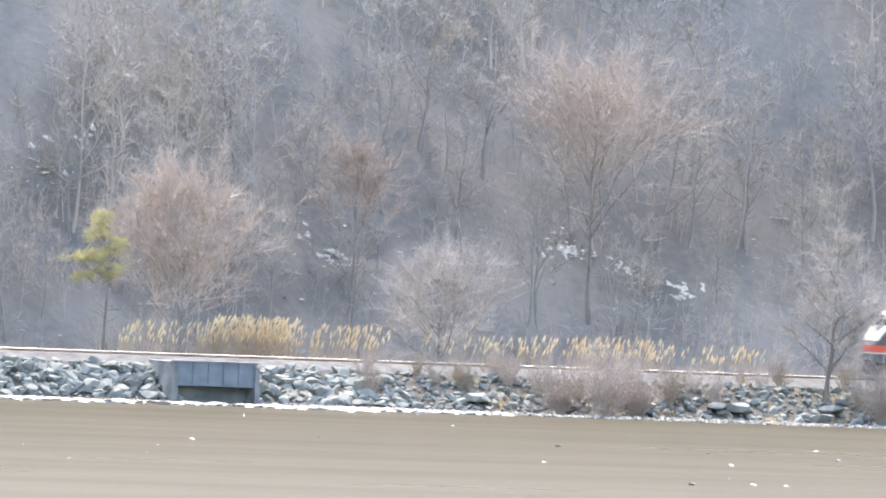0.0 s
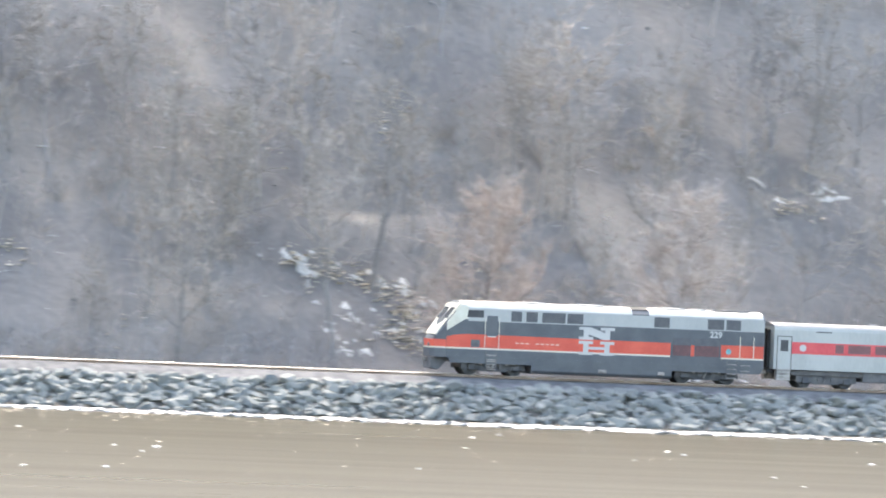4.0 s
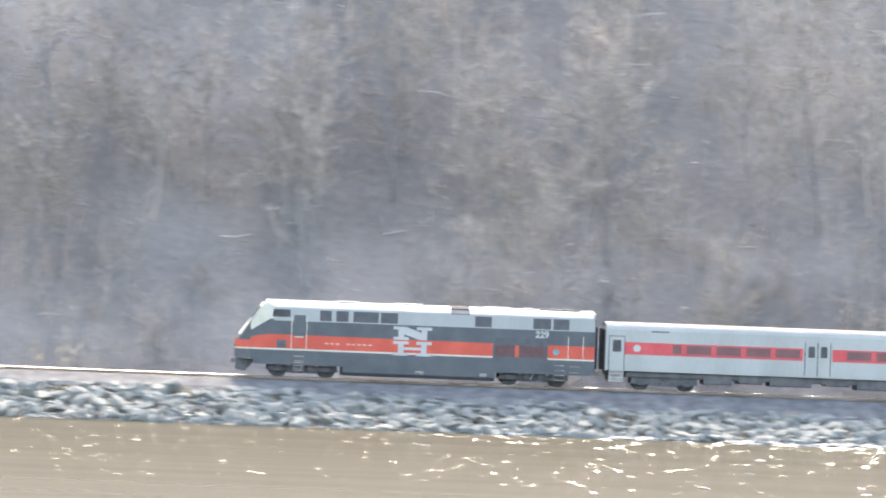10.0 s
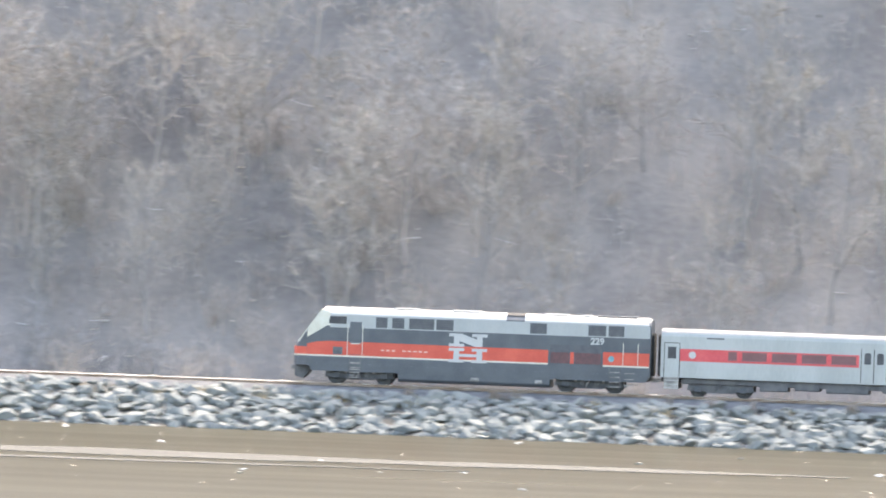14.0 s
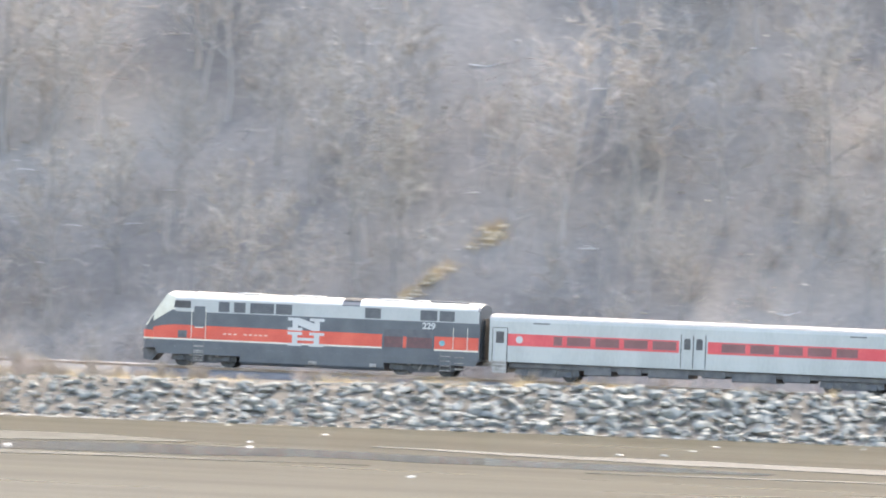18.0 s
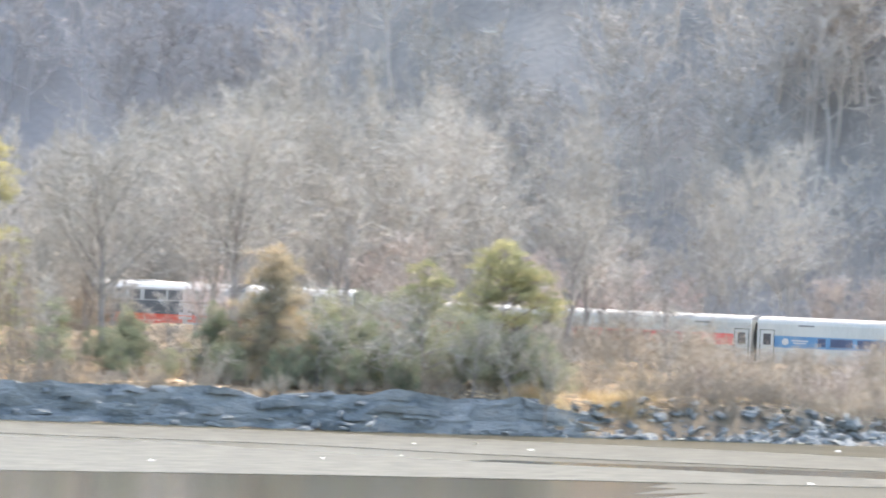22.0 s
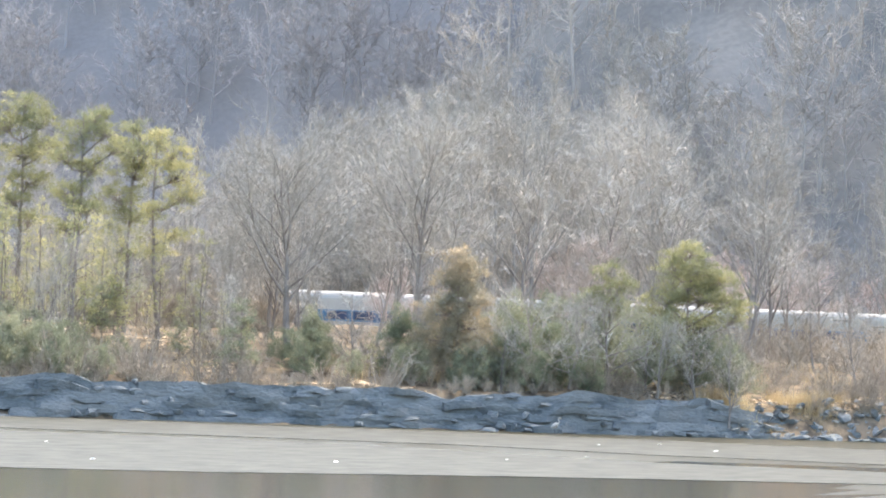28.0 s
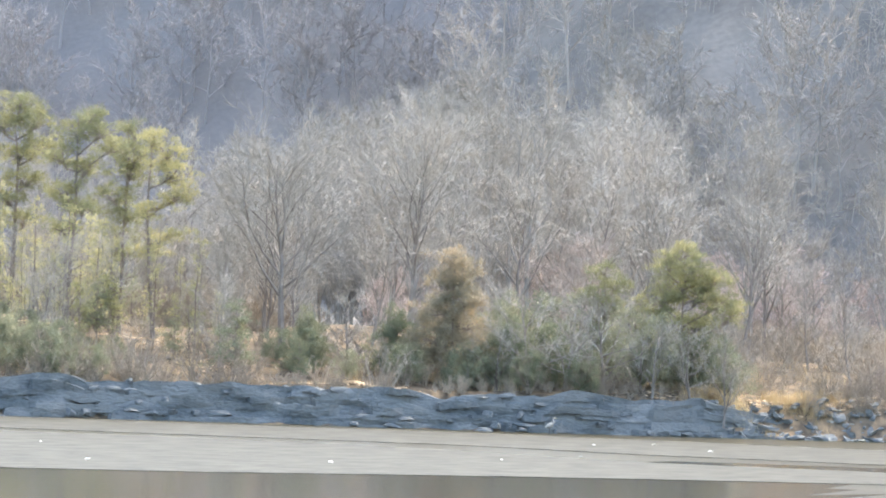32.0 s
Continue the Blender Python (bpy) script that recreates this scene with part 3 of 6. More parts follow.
def culvert():
    """A short plate-girder span over an opening in the bank."""
    c = thing("culvert_bridge", "blue-grey plate girder bridge over a small culvert", "bridge", at=pose(199.5, 0, 0))
    y0 = 556.8
    part("girder", Shape().box(-2.6, 2.6, y0, y0 + 0.35, 1.0, 2.34), GIRDER, c, "blue-grey steel plate girder")
    part("top_flange", Shape().box(-2.75, 2.75, y0 - 0.12, y0 + 0.45, 2.34, 2.42), GIRDER, c)
    part("bottom_flange", Shape().box(-2.6, 2.6, y0 - 0.10, y0 + 0.45, 0.93, 1.0), GIRDER, c)
    for i in range(6):
        part("stiffener", Shape().box(-2.4 + i * 0.96, -2.34 + i * 0.96, y0 - 0.09, y0, 1.0, 2.34), GIRDER, c)
    for s in (-1, 1):
        part("abutment", Shape().prism([(s * 2.45, -1), (s * 2.8, -1), (s * 2.7, 2.1), (s * 2.45, 2.1)], y0 - 0.25, 562, "y"), CONCRETE, c, "weathered concrete abutment")
    part("deck", Shape().box(-2.6, 2.6, y0 + 0.5, 562, 2.0, 2.32), CONCRETE, c)
    part("back_wall", Shape().box(-2.45, 2.45, 558.0, 558.4, -0.3, 2.0), CONCRETE, c, "dark inner wall of the culvert")


culvert()


# ---- train ----
def bar(shape, poly, side, out):
    """A thin plate on a side wall: poly in x, z; side -1 faces the river."""
    y = side * 1.5
    return shape.prism(poly, y, y + side * out, "y")


def rect(a, b, c, d):
    return [(a, c), (b, c), (b, d), (a, d)]


def bogie(parent, x, base, r=0.46, heavy=False):
    """A truck: side frames, axle boxes, springs and two wheelsets."""
    t = part("truck", Shape().box(x - base / 2 - 0.5, x + base / 2 + 0.5, -0.95, 0.95, 0.42, 0.95), DARK, parent, "grimy dark steel truck")
    for s in (-1, 1):
        prof = [(x - base / 2 - 0.62, 0.36), (x - base / 2 + 0.40, 0.34), (x - 0.75, 0.24), (x + 0.75, 0.24), (x + base / 2 - 0.40, 0.34), (x + base / 2 + 0.62, 0.36), (x + base / 2 + 0.55, 0.78), (x + 0.8, 0.86), (x - 0.8, 0.86), (x - base / 2 - 0.55, 0.78)]
        part("side_frame", Shape().prism(prof, s * 0.98, s * 1.14, "y"), WHEEL_M if heavy else DARK, t)
        for k in (-1, 1):
            part("axle_box", Shape().box(x + k * base / 2 - 0.18, x + k * base / 2 + 0.18, s * 1.16 - 0.06, s * 1.16 + 0.10, r - 0.18, r + 0.18, 0.04), GRILLE, t)
            part("spring", Shape().disc(x + k * 0.42, s * 1.10, s * 1.24, 0.55, 0.15, 10), DARK, t)
            part("brake_cylinder", Shape().disc(x + k * 0.80, s * 1.12, s * 1.22, 0.72, 0.11, 8), STEEL if heavy else DARK, t)
        part("damper", Shape().tube([(x - 0.2, s * 1.22, 0.35), (x + 0.15, s * 1.22, 0.95)], [0.045, 0.045], 6), STEEL if heavy else DARK, t)
    for k in (-1, 1):
        for s in (-1, 1):
            w = Shape().disc(x + k * base / 2, s * 0.70, s * 0.83, r, r, 22).disc(x + k * base / 2, s * 0.66, s * 0.70, r, r + 0.03, 22)
            part("wheel", w, WHEEL_M, t, "dark steel wheel with a worn tread")
        part("axle", Shape().disc(x + k * base / 2, -0.72, 0.72, r, 0.09, 8), DARK, t)


def text_plate(word, size, material, parent, x, z, side, name):
    """Built-in lettering laid on a side wall."""
    cu = bpy.data.curves.new(name, "FONT")
    cu.body, cu.size, cu.extrude, cu.align_x = word, size, 0.004, "CENTER"
    cu.offset = 0.018
    tmp = bpy.data.objects.new(name, cu)
    me = bpy.data.meshes.new_from_object(tmp)
    bpy.data.objects.remove(tmp)
    me.materials.clear()
    me.materials.append(material)
    ob = part(name, me, None, parent, "white road number")
    ob.matrix_basis = pose(x, side * 1.518, z, 90, 0, 0 if side < 0 else 180)
    return ob


def locomotive():
    """A streamlined diesel; x = 0 at its emblem, nose towards -x, z = 0 at the rail head."""
    o = thing("locomotive", "black, red and white diesel locomotive with sloping cream nose", "locomotive")
    core = Shape()
    # sections from nose to tail: x, half width, floor, shoulder, crown
    secs = [(-10.05, 0.62, 1.05, 1.92, 2.06), (-9.85, 1.02, 1.0, 2.14, 2.30), (-9.25, 1.47, 1.0, 2.96, 3.20), (-8.42, 1.5, 1.0, 3.92, 4.28), (-7.9, 1.5, 1.0, 3.98, 4.36), (10.3, 1.5, 1.0, 3.98, 4.36), (10.46, 1.46, 1.0, 3.92, 4.30)]
    v, f = [], []
    for x, w, z0, zs, zc in secs:
        ring = [(-w, z0), (-w, zs), (-w * 0.86, zs + (zc - zs) * 0.55), (-w * 0.5, zc - 0.03), (0, zc), (w * 0.5, zc - 0.03), (w * 0.86, zs + (zc - zs) * 0.55), (w, zs), (w, z0)]
        v += [(x, y, z) for y, z in ring]
    n = 9
    for i in range(len(secs) - 1):
        for j in range(n):
            a, b = i * n + j, i * n + (j + 1) % n
            f.append((a, a + n, b + n, b))
    f += [tuple(range(n)), tuple(range((len(secs) - 1) * n, len(secs) * n))[::-1]]
    part("body", core.add(v, f), BLACK, o, "black painted carbody")
    # white roof with its curved shoulders
    roof = Shape()
    ring = [(-1.508, 3.90), (-1.508, 3.985), (-1.30, 4.215), (-0.76, 4.345), (0, 4.375), (0.76, 4.345), (1.30, 4.215), (1.508, 3.985), (1.508, 3.90)]
    for a, b in ((-8.35, 2.15), (3.2, 10.32)):
        roof.prism(ring, a, b, "x")
    part("roof", roof, WHITE, o, "white painted roof")
    part("exhaust_hatch", Shape().prism([(-1.40, 4.0), (-1.25, 4.26), (-0.6, 4.40), (0.6, 4.40), (1.25, 4.26), (1.40, 4.0)], 2.15, 3.2, "x"), RUBBER, o, "sooty exhaust hatch in the roof")
    for a, b in ((-4.4, -3.0), (-1.0, 0.6), (4.2, 5.6), (6.4, 6.9), (7.3, 9.6)):
        part("roof_hatch", Shape().box(a, b, -0.9, 0.9, 4.34, 4.42, 0.04), DARK if a == 7.3 else WHITE, o)
    # sloping windshield front in cream, with its two panes
    def slope(y0, y1, k0, k1, lift):
        ax, az, bx, bz = -8.42, 4.26, -9.86, 2.28
        p = lambda k, y: (ax + (bx - ax) * k - 0.79 * lift, y * (1 - 0.5 * max(0.0, k - 0.5)), az + (bz - az) * k + 0.61 * lift)
        q = lambda k, y: (ax + (bx - ax) * k + 0.30, y * (1 - 0.5 * max(0.0, k - 0.5)), az + (bz - az) * k - 0.23)
        return Shape().add([p(k0, y0), p(k0, y1), p(k1, y1), p(k1, y0), q(k0, y0), q(k0, y1), q(k1, y1), q(k1, y0)], [(0, 3, 2, 1), (4, 5, 6, 7), (0, 1, 5, 4), (1, 2, 6, 5), (2, 3, 7, 6), (3, 0, 4, 7)])
    part("nose_slope", slope(-1.36, 1.36, 0.03, 0.97, 0.03), CREAM, o, "cream sloping nose")
    for s in (-1, 1):
        part("windshield", slope(min(s * 0.12, s * 1.15), max(s * 0.12, s * 1.15), 0.16, 0.50, 0.036), PANE, o, "dark windshield pane")
        # colour bands
        part("nose_cheek", bar(Shape(), [(-8.40, 4.20), (-7.95, 4.05), (-7.95, 3.30), (-8.13, 3.30), (-9.25, 2.60), (-9.25, 3.07)], s, 0.016), CREAM, o, "cream cheek of the nose")
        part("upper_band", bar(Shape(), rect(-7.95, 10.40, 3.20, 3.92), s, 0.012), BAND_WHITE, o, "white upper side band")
        red = [(-9.25, 1.62), (4.60, 1.62), (4.60, 2.36), (-8.0, 2.42), (-8.8, 2.34), (-9.25, 2.22)]
        part("red_band", bar(Shape(), red, s, 0.014), RED, o, "orange-red side band")
        part("red_band", bar(Shape(), rect(7.75, 10.40, 1.62, 2.36), s, 0.014), RED, o, "orange-red side band at the tail")
        for a, b in ((-9.25, 4.60), (7.75, 10.40)):
            part("pinstripe", bar(Shape(), rect(a, b, 1.53, 1.62), s, 0.016), CREAM, o, "cream pinstripe")
        part("sill", bar(Shape(), rect(-9.2, 10.40, 1.0, 1.12), s, 0.03), BLACK, o)
        part("skirt", bar(Shape(), [(-9.1, 1.0), (-9.0, 0.70), (10.2, 0.70), (10.40, 1.0)], s, -0.06), BLACK, o, "black skirt below the body")
        for x, w in ((0.2, 0.5), (3.9, 0.4)):
            part("tank_fitting", Shape().box(x, x + w, min(s * 1.44, s * 1.50), max(s * 1.44, s * 1.50), 0.40, 0.62, 0.04), STEEL, o, "small steel filler fitting")
        part("cab_window", bar(Shape(), [(-8.04, 3.42), (-7.02, 3.42), (-7.02, 3.84), (-7.98, 3.84)], s, 0.020), PANE, o, "dark cab side window")
        for a, b in ((-5.33, -4.67), (-4.40, -3.70), (-3.42, -1.98), (-1.86, -0.88), (3.53, 4.48), (6.86, 7.88), (8.02, 8.92)):
            g = part("intake_grille", bar(Shape(), rect(a, b, 3.26, 3.86), s, 0.018), GRILLE, o, "dark air intake grille")
            for i in range(4):
                part("slat", bar(Shape(), rect(a + 0.03, b - 0.03, 3.33 + i * 0.13, 3.37 + i * 0.13), s, 0.026), DARK, g)
        # cab door, handrails, steps
        d = part("cab_door", bar(Shape(), rect(-6.80, -6.14, 1.68, 3.55), s, 0.020), BLACK, o, "black cab door")
        part("door_band", bar(Shape(), rect(-6.80, -6.14, 1.70, 2.33), s, 0.026), RED, d)
        part("kick_plate", bar(Shape(), rect(-6.72, -6.22, 2.28, 2.34), s, 0.030), CREAM, d)
        for x, z0, z1 in ((-6.92, 1.55, 3.4), (-6.06, 1.55, 3.4), (8.9, 1.55, 2.9), (9.75, 1.55, 2.9)):
            part("handrail", Shape().tube([(x, s * 1.60, z0), (x, s * 1.60, z1)], [0.022, 0.022], 6), CREAM, o, "pale steel handrail")
        for x in (-6.48, 9.3):
            for i in range(3):
                part("step", Shape().box(x - 0.28, x + 0.28, min(s * 1.35, s * 1.58), max(s * 1.35, s * 1.58), 0.48 + 0.34 * i, 0.53 + 0.34 * i), STEEL, o, "steel step")
        part("louvre_panel", bar(Shape(), rect(4.72, 5.85, 1.60, 2.70), s, 0.020), GRILLE, o, "dark louvred panel")
        part("louvre_panel", bar(Shape(), rect(6.10, 7.65, 1.60, 2.70), s, 0.020), GRILLE, o, "dark louvred panel")
        for a, b in ((4.74, 5.83), (6.12, 7.63)):
            part("louvre_band", bar(Shape(), rect(a, b, 1.64, 2.26), s, 0.024), DARK_RED, o, "dark red louvred band")
        part("red_panel", bar(Shape(), rect(5.87, 6.08, 1.62, 2.28), s, 0.018), RED, o)
        part("nose_intake", bar(Shape(), rect(-7.75, -7.2, 1.66, 2.10), s, 0.022), DARK, o, "dark nose grille")
        part("seal", Shape().disc(8.22, s * 1.514, s * 1.524, 1.98, 0.17, 16), TEAL, o, "small teal round seal")
        # white emblem: two stacked slab figures
        z0, z1 = 2.36, 3.11
        upper = [(-1.1, z0), (-0.22, z0), (-0.22, z0 + 0.17), (-0.5, z0 + 0.17), (-0.5, z1 - 0.42), (0.4, z0 + 0.02), (0.82, z0 + 0.02), (0.82, z1 - 0.17), (1.1, z1 - 0.17), (1.1, z1), (0.22, z1), (0.22, z1 - 0.17), (0.5, z1 - 0.17),
                 (0.5, z0 + 0.44), (-0.4, z1), (-1.1, z1), (-1.1, z1 - 0.17), (-0.82, z1 - 0.17), (-0.82, z0 + 0.17), (-1.1, z0 + 0.17)]
        part("emblem_figure", bar(Shape(), upper, s, 0.026), WHITE, o, "white slab emblem figure")
        z0, z1, zc = 1.46, 2.28, 1.87
        lower = [(-1.1, z0), (-0.22, z0), (-0.22, z0 + 0.17), (-0.5, z0 + 0.17), (-0.5, zc - 0.08), (0.5, zc - 0.08), (0.5, z0 + 0.17), (0.22, z0 + 0.17), (0.22, z0), (1.1, z0), (1.1, z0 + 0.17), (0.82, z0 + 0.17), (0.82, z1 - 0.17), (1.1, z1 - 0.17),
                 (1.1, z1), (0.22, z1), (0.22, z1 - 0.17), (0.5, z1 - 0.17), (0.5, zc + 0.08), (-0.5, zc + 0.08), (-0.5, z1 - 0.17), (-0.22, z1 - 0.17), (-0.22, z1), (-1.1, z1), (-1.1, z1 - 0.17), (-0.82, z1 - 0.17), (-0.82, z0 + 0.17), (-1.1, z0 + 0.17)]
        part("emblem_figure", bar(Shape(), lower, s, 0.026), WHITE, o, "white slab emblem figure")
        for i in range(9):
            if i != 3:
                x = -5.0 + i * 0.31
                part("marking_bar", bar(Shape(), rect(x, x + 0.20, 1.94, 2.02), s, 0.020), FADED, o, "faded lettering bar")
        text_plate("229", 0.52, WHITE, o, 7.4, 2.78, s, "road_number")
    # underframe
    part("fuel_tank", Shape().prism([(-1.36, 0.26), (-1.46, 0.40), (-1.46, 1.0), (1.46, 1.0), (1.46, 0.40), (1.36, 0.26), (0.9, 0.20), (-0.9, 0.20)], -3.95, 4.75, "x"), BLACK, o, "black fuel tank")
    for grow, z0, z1, paint, word in ((0.016, 1.62, 2.05, RED, "orange-red band round the nose"), (0.024, 1.53, 1.62, CREAM, "cream pinstripe round the nose")):
        plan = [(-9.26, 1.47 + grow), (-9.26, -1.47 - grow), (-9.85 - grow, -1.02 - grow), (-10.05 - grow, -0.62), (-10.05 - grow, 0.62), (-9.85 - grow, 1.02 + grow)]
        part("nose_band", Shape().prism(plan, z0, z1, "z"), paint, o, word)
    part("pilot", Shape().prism([(-9.98, 0.98), (-9.98, 0.34), (-9.5, 0.24), (-8.9, 0.9)], -0.8, 0.8, "y"), DARK, o, "black pilot below the nose")
    part("coupler", Shape().box(-10.25, -9.85, -0.12, 0.12, 0.72, 0.98, 0.03), STEEL, o, "steel coupler")
    part("rear_coupler", Shape().box(10.4, 10.8, -0.12, 0.12, 0.72, 0.98, 0.03), STEEL, o, "steel coupler")
    part("diaphragm", Shape().box(10.46, 10.62, -0.75, 0.75, 1.1, 3.5, 0.1), RUBBER, o, "black gangway diaphragm")
    for s in (-0.55, 0.55):
        part("headlight", Shape().prism([(s + 0.13 * math.cos(i * 0.63), 1.72 + 0.13 * math.sin(i * 0.63)) for i in range(10)], -10.1, -9.85, "x"), STEEL, o, "round headlight")
    for s in (-1, 1):
        for c in (-6.47, 8.45):
            ladder = part("side_ladder", Shape().box(c - 0.34, c - 0.28, min(s * 1.44, s * 1.52), max(s * 1.44, s * 1.52), 0.32, 1.5).box(c + 0.28, c + 0.34, min(s * 1.44, s * 1.52), max(s * 1.44, s * 1.52), 0.32, 1.5), DARK, o, "dark side ladder")
            for i in range(4):
                part("rung", Shape().box(c - 0.28, c + 0.28, min(s * 1.45, s * 1.55), max(s * 1.45, s * 1.55), 0.36 + i * 0.28, 0.41 + i * 0.28), STEEL, ladder, "worn steel rung")
    part("horn", Shape().box(-7.3, -6.9, -0.3, 0.3, 4.36, 4.42), STEEL, o)
    part("antenna", Shape().tube([(-7.7, 0.3, 4.3), (-7.7, 0.3, 4.62)], [0.03, 0.02], 6), STEEL, o)
    bogie(o, -6.2, 2.76, 0.5, True)
    bogie(o, 7.0, 2.76, 0.5, True)
    return o


def coach(stripe, word):
    """A single-level coach; x = 0 at its middle."""
    o = thing("passenger_coach", f"silver-white passenger coach with a {word} window stripe", "coach", group="coaches of the train")
    L, mid = 12.5, -0.33
    ring = [(-1.52, 1.07), (-1.52, 3.42), (-1.47, 3.60), (-1.30, 3.72), (-0.7, 3.80), (0, 3.83), (0.7, 3.80), (1.30, 3.72), (1.47, 3.60), (1.52, 3.42), (1.52, 1.07)]
    part("body", Shape().prism(ring, -L, L, "x"), SILVER, o, "silver-white carbody")
    top = [(p[0] * 1.006, p[1] + 0.012) for p in ring[2:-2]]
    part("roof", Shape().prism(top, -L - 0.01, L + 0.01, "x"), ROOF, o, "pale curved roof")
    for s in (-1, 1):
        y = s * 1.52

        def plate(poly, out, a=0.0):
            return Shape().prism(poly, y + s * a, y + s * out, "y")
        for a, b in ((-11.40, mid - 0.85), (mid + 0.85, 11.40)):
            part("stripe", plate(rect(a, b, 2.02, 2.72), 0.010), stripe, o, f"{word} window stripe")
        for c in (-1, 1):
            for a, b in ((1.35, 2.75), (3.05, 4.45), (4.75, 6.15), (6.45, 7.85), (8.15, 8.65) if c < 0 else (8.15, 9.4)):
                x0, x1 = sorted((c * a, c * b))
                w = part("window", plate(rect(x0, x1, 2.16, 2.62), 0.014), RED_PANE if word == "red" else BLUE_PANE, o, "dark window with haze put into its colour")
                part("window_frame", plate(rect(x0 - 0.04, x1 + 0.04, 2.14, 2.16), 0.018), DARK, w)
                part("window_frame", plate(rect(x0 - 0.04, x1 + 0.04, 2.62, 2.64), 0.018), DARK, w)
        part("emblem", Shape().disc(-10.7, y, y + s * 0.016, 2.38, 0.21, 18), WHITE, o, "white round emblem")
        for k, z in ((0, 2.42), (0.12, 2.28)) if word == "blue" else ():
            part("marking_bar", plate(rect(-10.32 + k, -9.25 - k, z, z + 0.07), 0.016), WHITE, o, "small white lettering bar")
        for c in (mid - 0.36, mid + 0.36):
            d = part("centre_door", plate(rect(c - 0.34, c + 0.34, 1.16, 3.06), 0.014), SILVER, o, "silver sliding door leaf")
            part("door_window", plate([(c - 0.19, 2.22), (c + 0.19, 2.22), (c + 0.19, 2.78), (c + 0.13, 2.86), (c - 0.13, 2.86), (c - 0.19, 2.78)], 0.020), PANE, d, "dark door window")
        part("door_post", plate(rect(mid - 0.025, mid + 0.025, 1.16, 3.06), 0.024), RUBBER, o)
        for c in (mid - 0.73, mid + 0.73):
            part("door_seal", plate(rect(c - 0.02, c + 0.02, 1.16, 3.08), 0.020), RUBBER, o)
        for c in (-11.86, 11.92):
            d = part("end_door", plate(rect(c - 0.42, c + 0.42, 1.10, 3.02), 0.014), SILVER, o, "silver end door")
            part("door_window", plate(rect(c - 0.24, c + 0.24, 2.15, 2.82), 0.020), PANE, d, "dark door window")
            for k in (-0.44, 0.44):
                part("door_seal", plate(rect(c + k - 0.02, c + k + 0.02, 1.10, 3.04), 0.020), RUBBER, d)
            part("door_seal", plate(rect(c - 0.46, c + 0.46, 3.02, 3.06), 0.020), RUBBER, d)
            st = part("step_well", Shape().box(c - 0.42, c + 0.42, min(y, y - s * 0.5), max(y, y - s * 0.5), 0.42, 1.07), STEEL, o, "steel boarding steps")
            for i in range(3):
                part("tread", Shape().box(c - 0.42, c + 0.42, min(y, y + s * 0.05), max(y, y + s * 0.05), 0.44 + i * 0.22, 0.48 + i * 0.22), SILVER, st)
        part("belt_rail", plate(rect(-L, L, 1.22, 1.27), 0.012), SILVER, o)
        part("roof_vent", Shape().prism(rect(-9.9, -8.9, 3.32, 3.40), y - s * 0.1, y + s * 0.012, "y"), DARK, o)
        part("roof_vent", Shape().prism(rect(8.9, 9.9, 3.32, 3.40), y - s * 0.1, y + s * 0.012, "y"), DARK, o)
    for x0, x1, z0 in ((-6.8, -5.2, 0.45), (-4.8, -3.4, 0.55), (-3.0, -0.6, 0.48), (0.2, 1.6, 0.6), (2.0, 4.6, 0.45), (5.0, 6.6, 0.55)):
        part("equipment_box", Shape().box(x0, x1, -1.35, 1.35, z0, 1.07, 0.06), DARK, o, "grimy underfloor equipment box")
    part("centre_sill", Shape().box(-L, L, -0.4, 0.4, 0.80, 1.07), DARK, o)
    part("underframe", Shape().box(-11.3, 11.3, -1.28, 1.28, 0.72, 1.05, 0.05), DARK, o, "grimy underframe")
    for s in (-1, 1):
        part("diaphragm", Shape().box(min(s * L, s * (L + 0.21)), max(s * L, s * (L + 0.21)), -0.7, 0.7, 1.1, 3.45, 0.08), RUBBER, o, "black gangway diaphragm")
        part("coupler", Shape().box(min(s * L, s * 12.98), max(s * L, s * 12.7), -0.11, 0.11, 0.74, 0.96), STEEL, o)
        bogie(o, s * 9.05, 2.6, 0.44)
    return o


def train_x(t):
    if t <= 20:
        return -8.235 - 22.047 * (t - 12) - 0.00905 * (t - 12) ** 2 + 0.06 * max(0, min(t - 12, 5))
    return -184.9 - 21.93 * (t - 20) + 0.026 * (t - 20) ** 2


TRAIN = [(locomotive(), 0.0)]
red_coach = coach(STRIPE_RED, "red")
blue_coach = coach(STRIPE_BLUE, "blue")
TRAIN += [(red_coach, 10.85 + 12.7), (blue_coach, 10.85 + 12.7 + 25.4)]
for i in range(2, 7):
    TRAIN.append((copy_thing(red_coach if i == 3 else blue_coach, pose(0, 0, 0)), 10.85 + 12.7 + 25.4 * i))


# ---- plants ----
def unit(rng, up=0.0):
    return Vector((rng.gauss(0, 1), rng.gauss(0, 1), rng.gauss(0, 1) + up)).normalized()


def blade(sh, p, d, w, l, rng):
    """One tapering needle or twig tip."""
    side = d.cross(unit(rng)).normalized() * w
    sh.add([tuple(p - side), tuple(p + side), tuple(p + d * l)], [(0, 1, 2)])


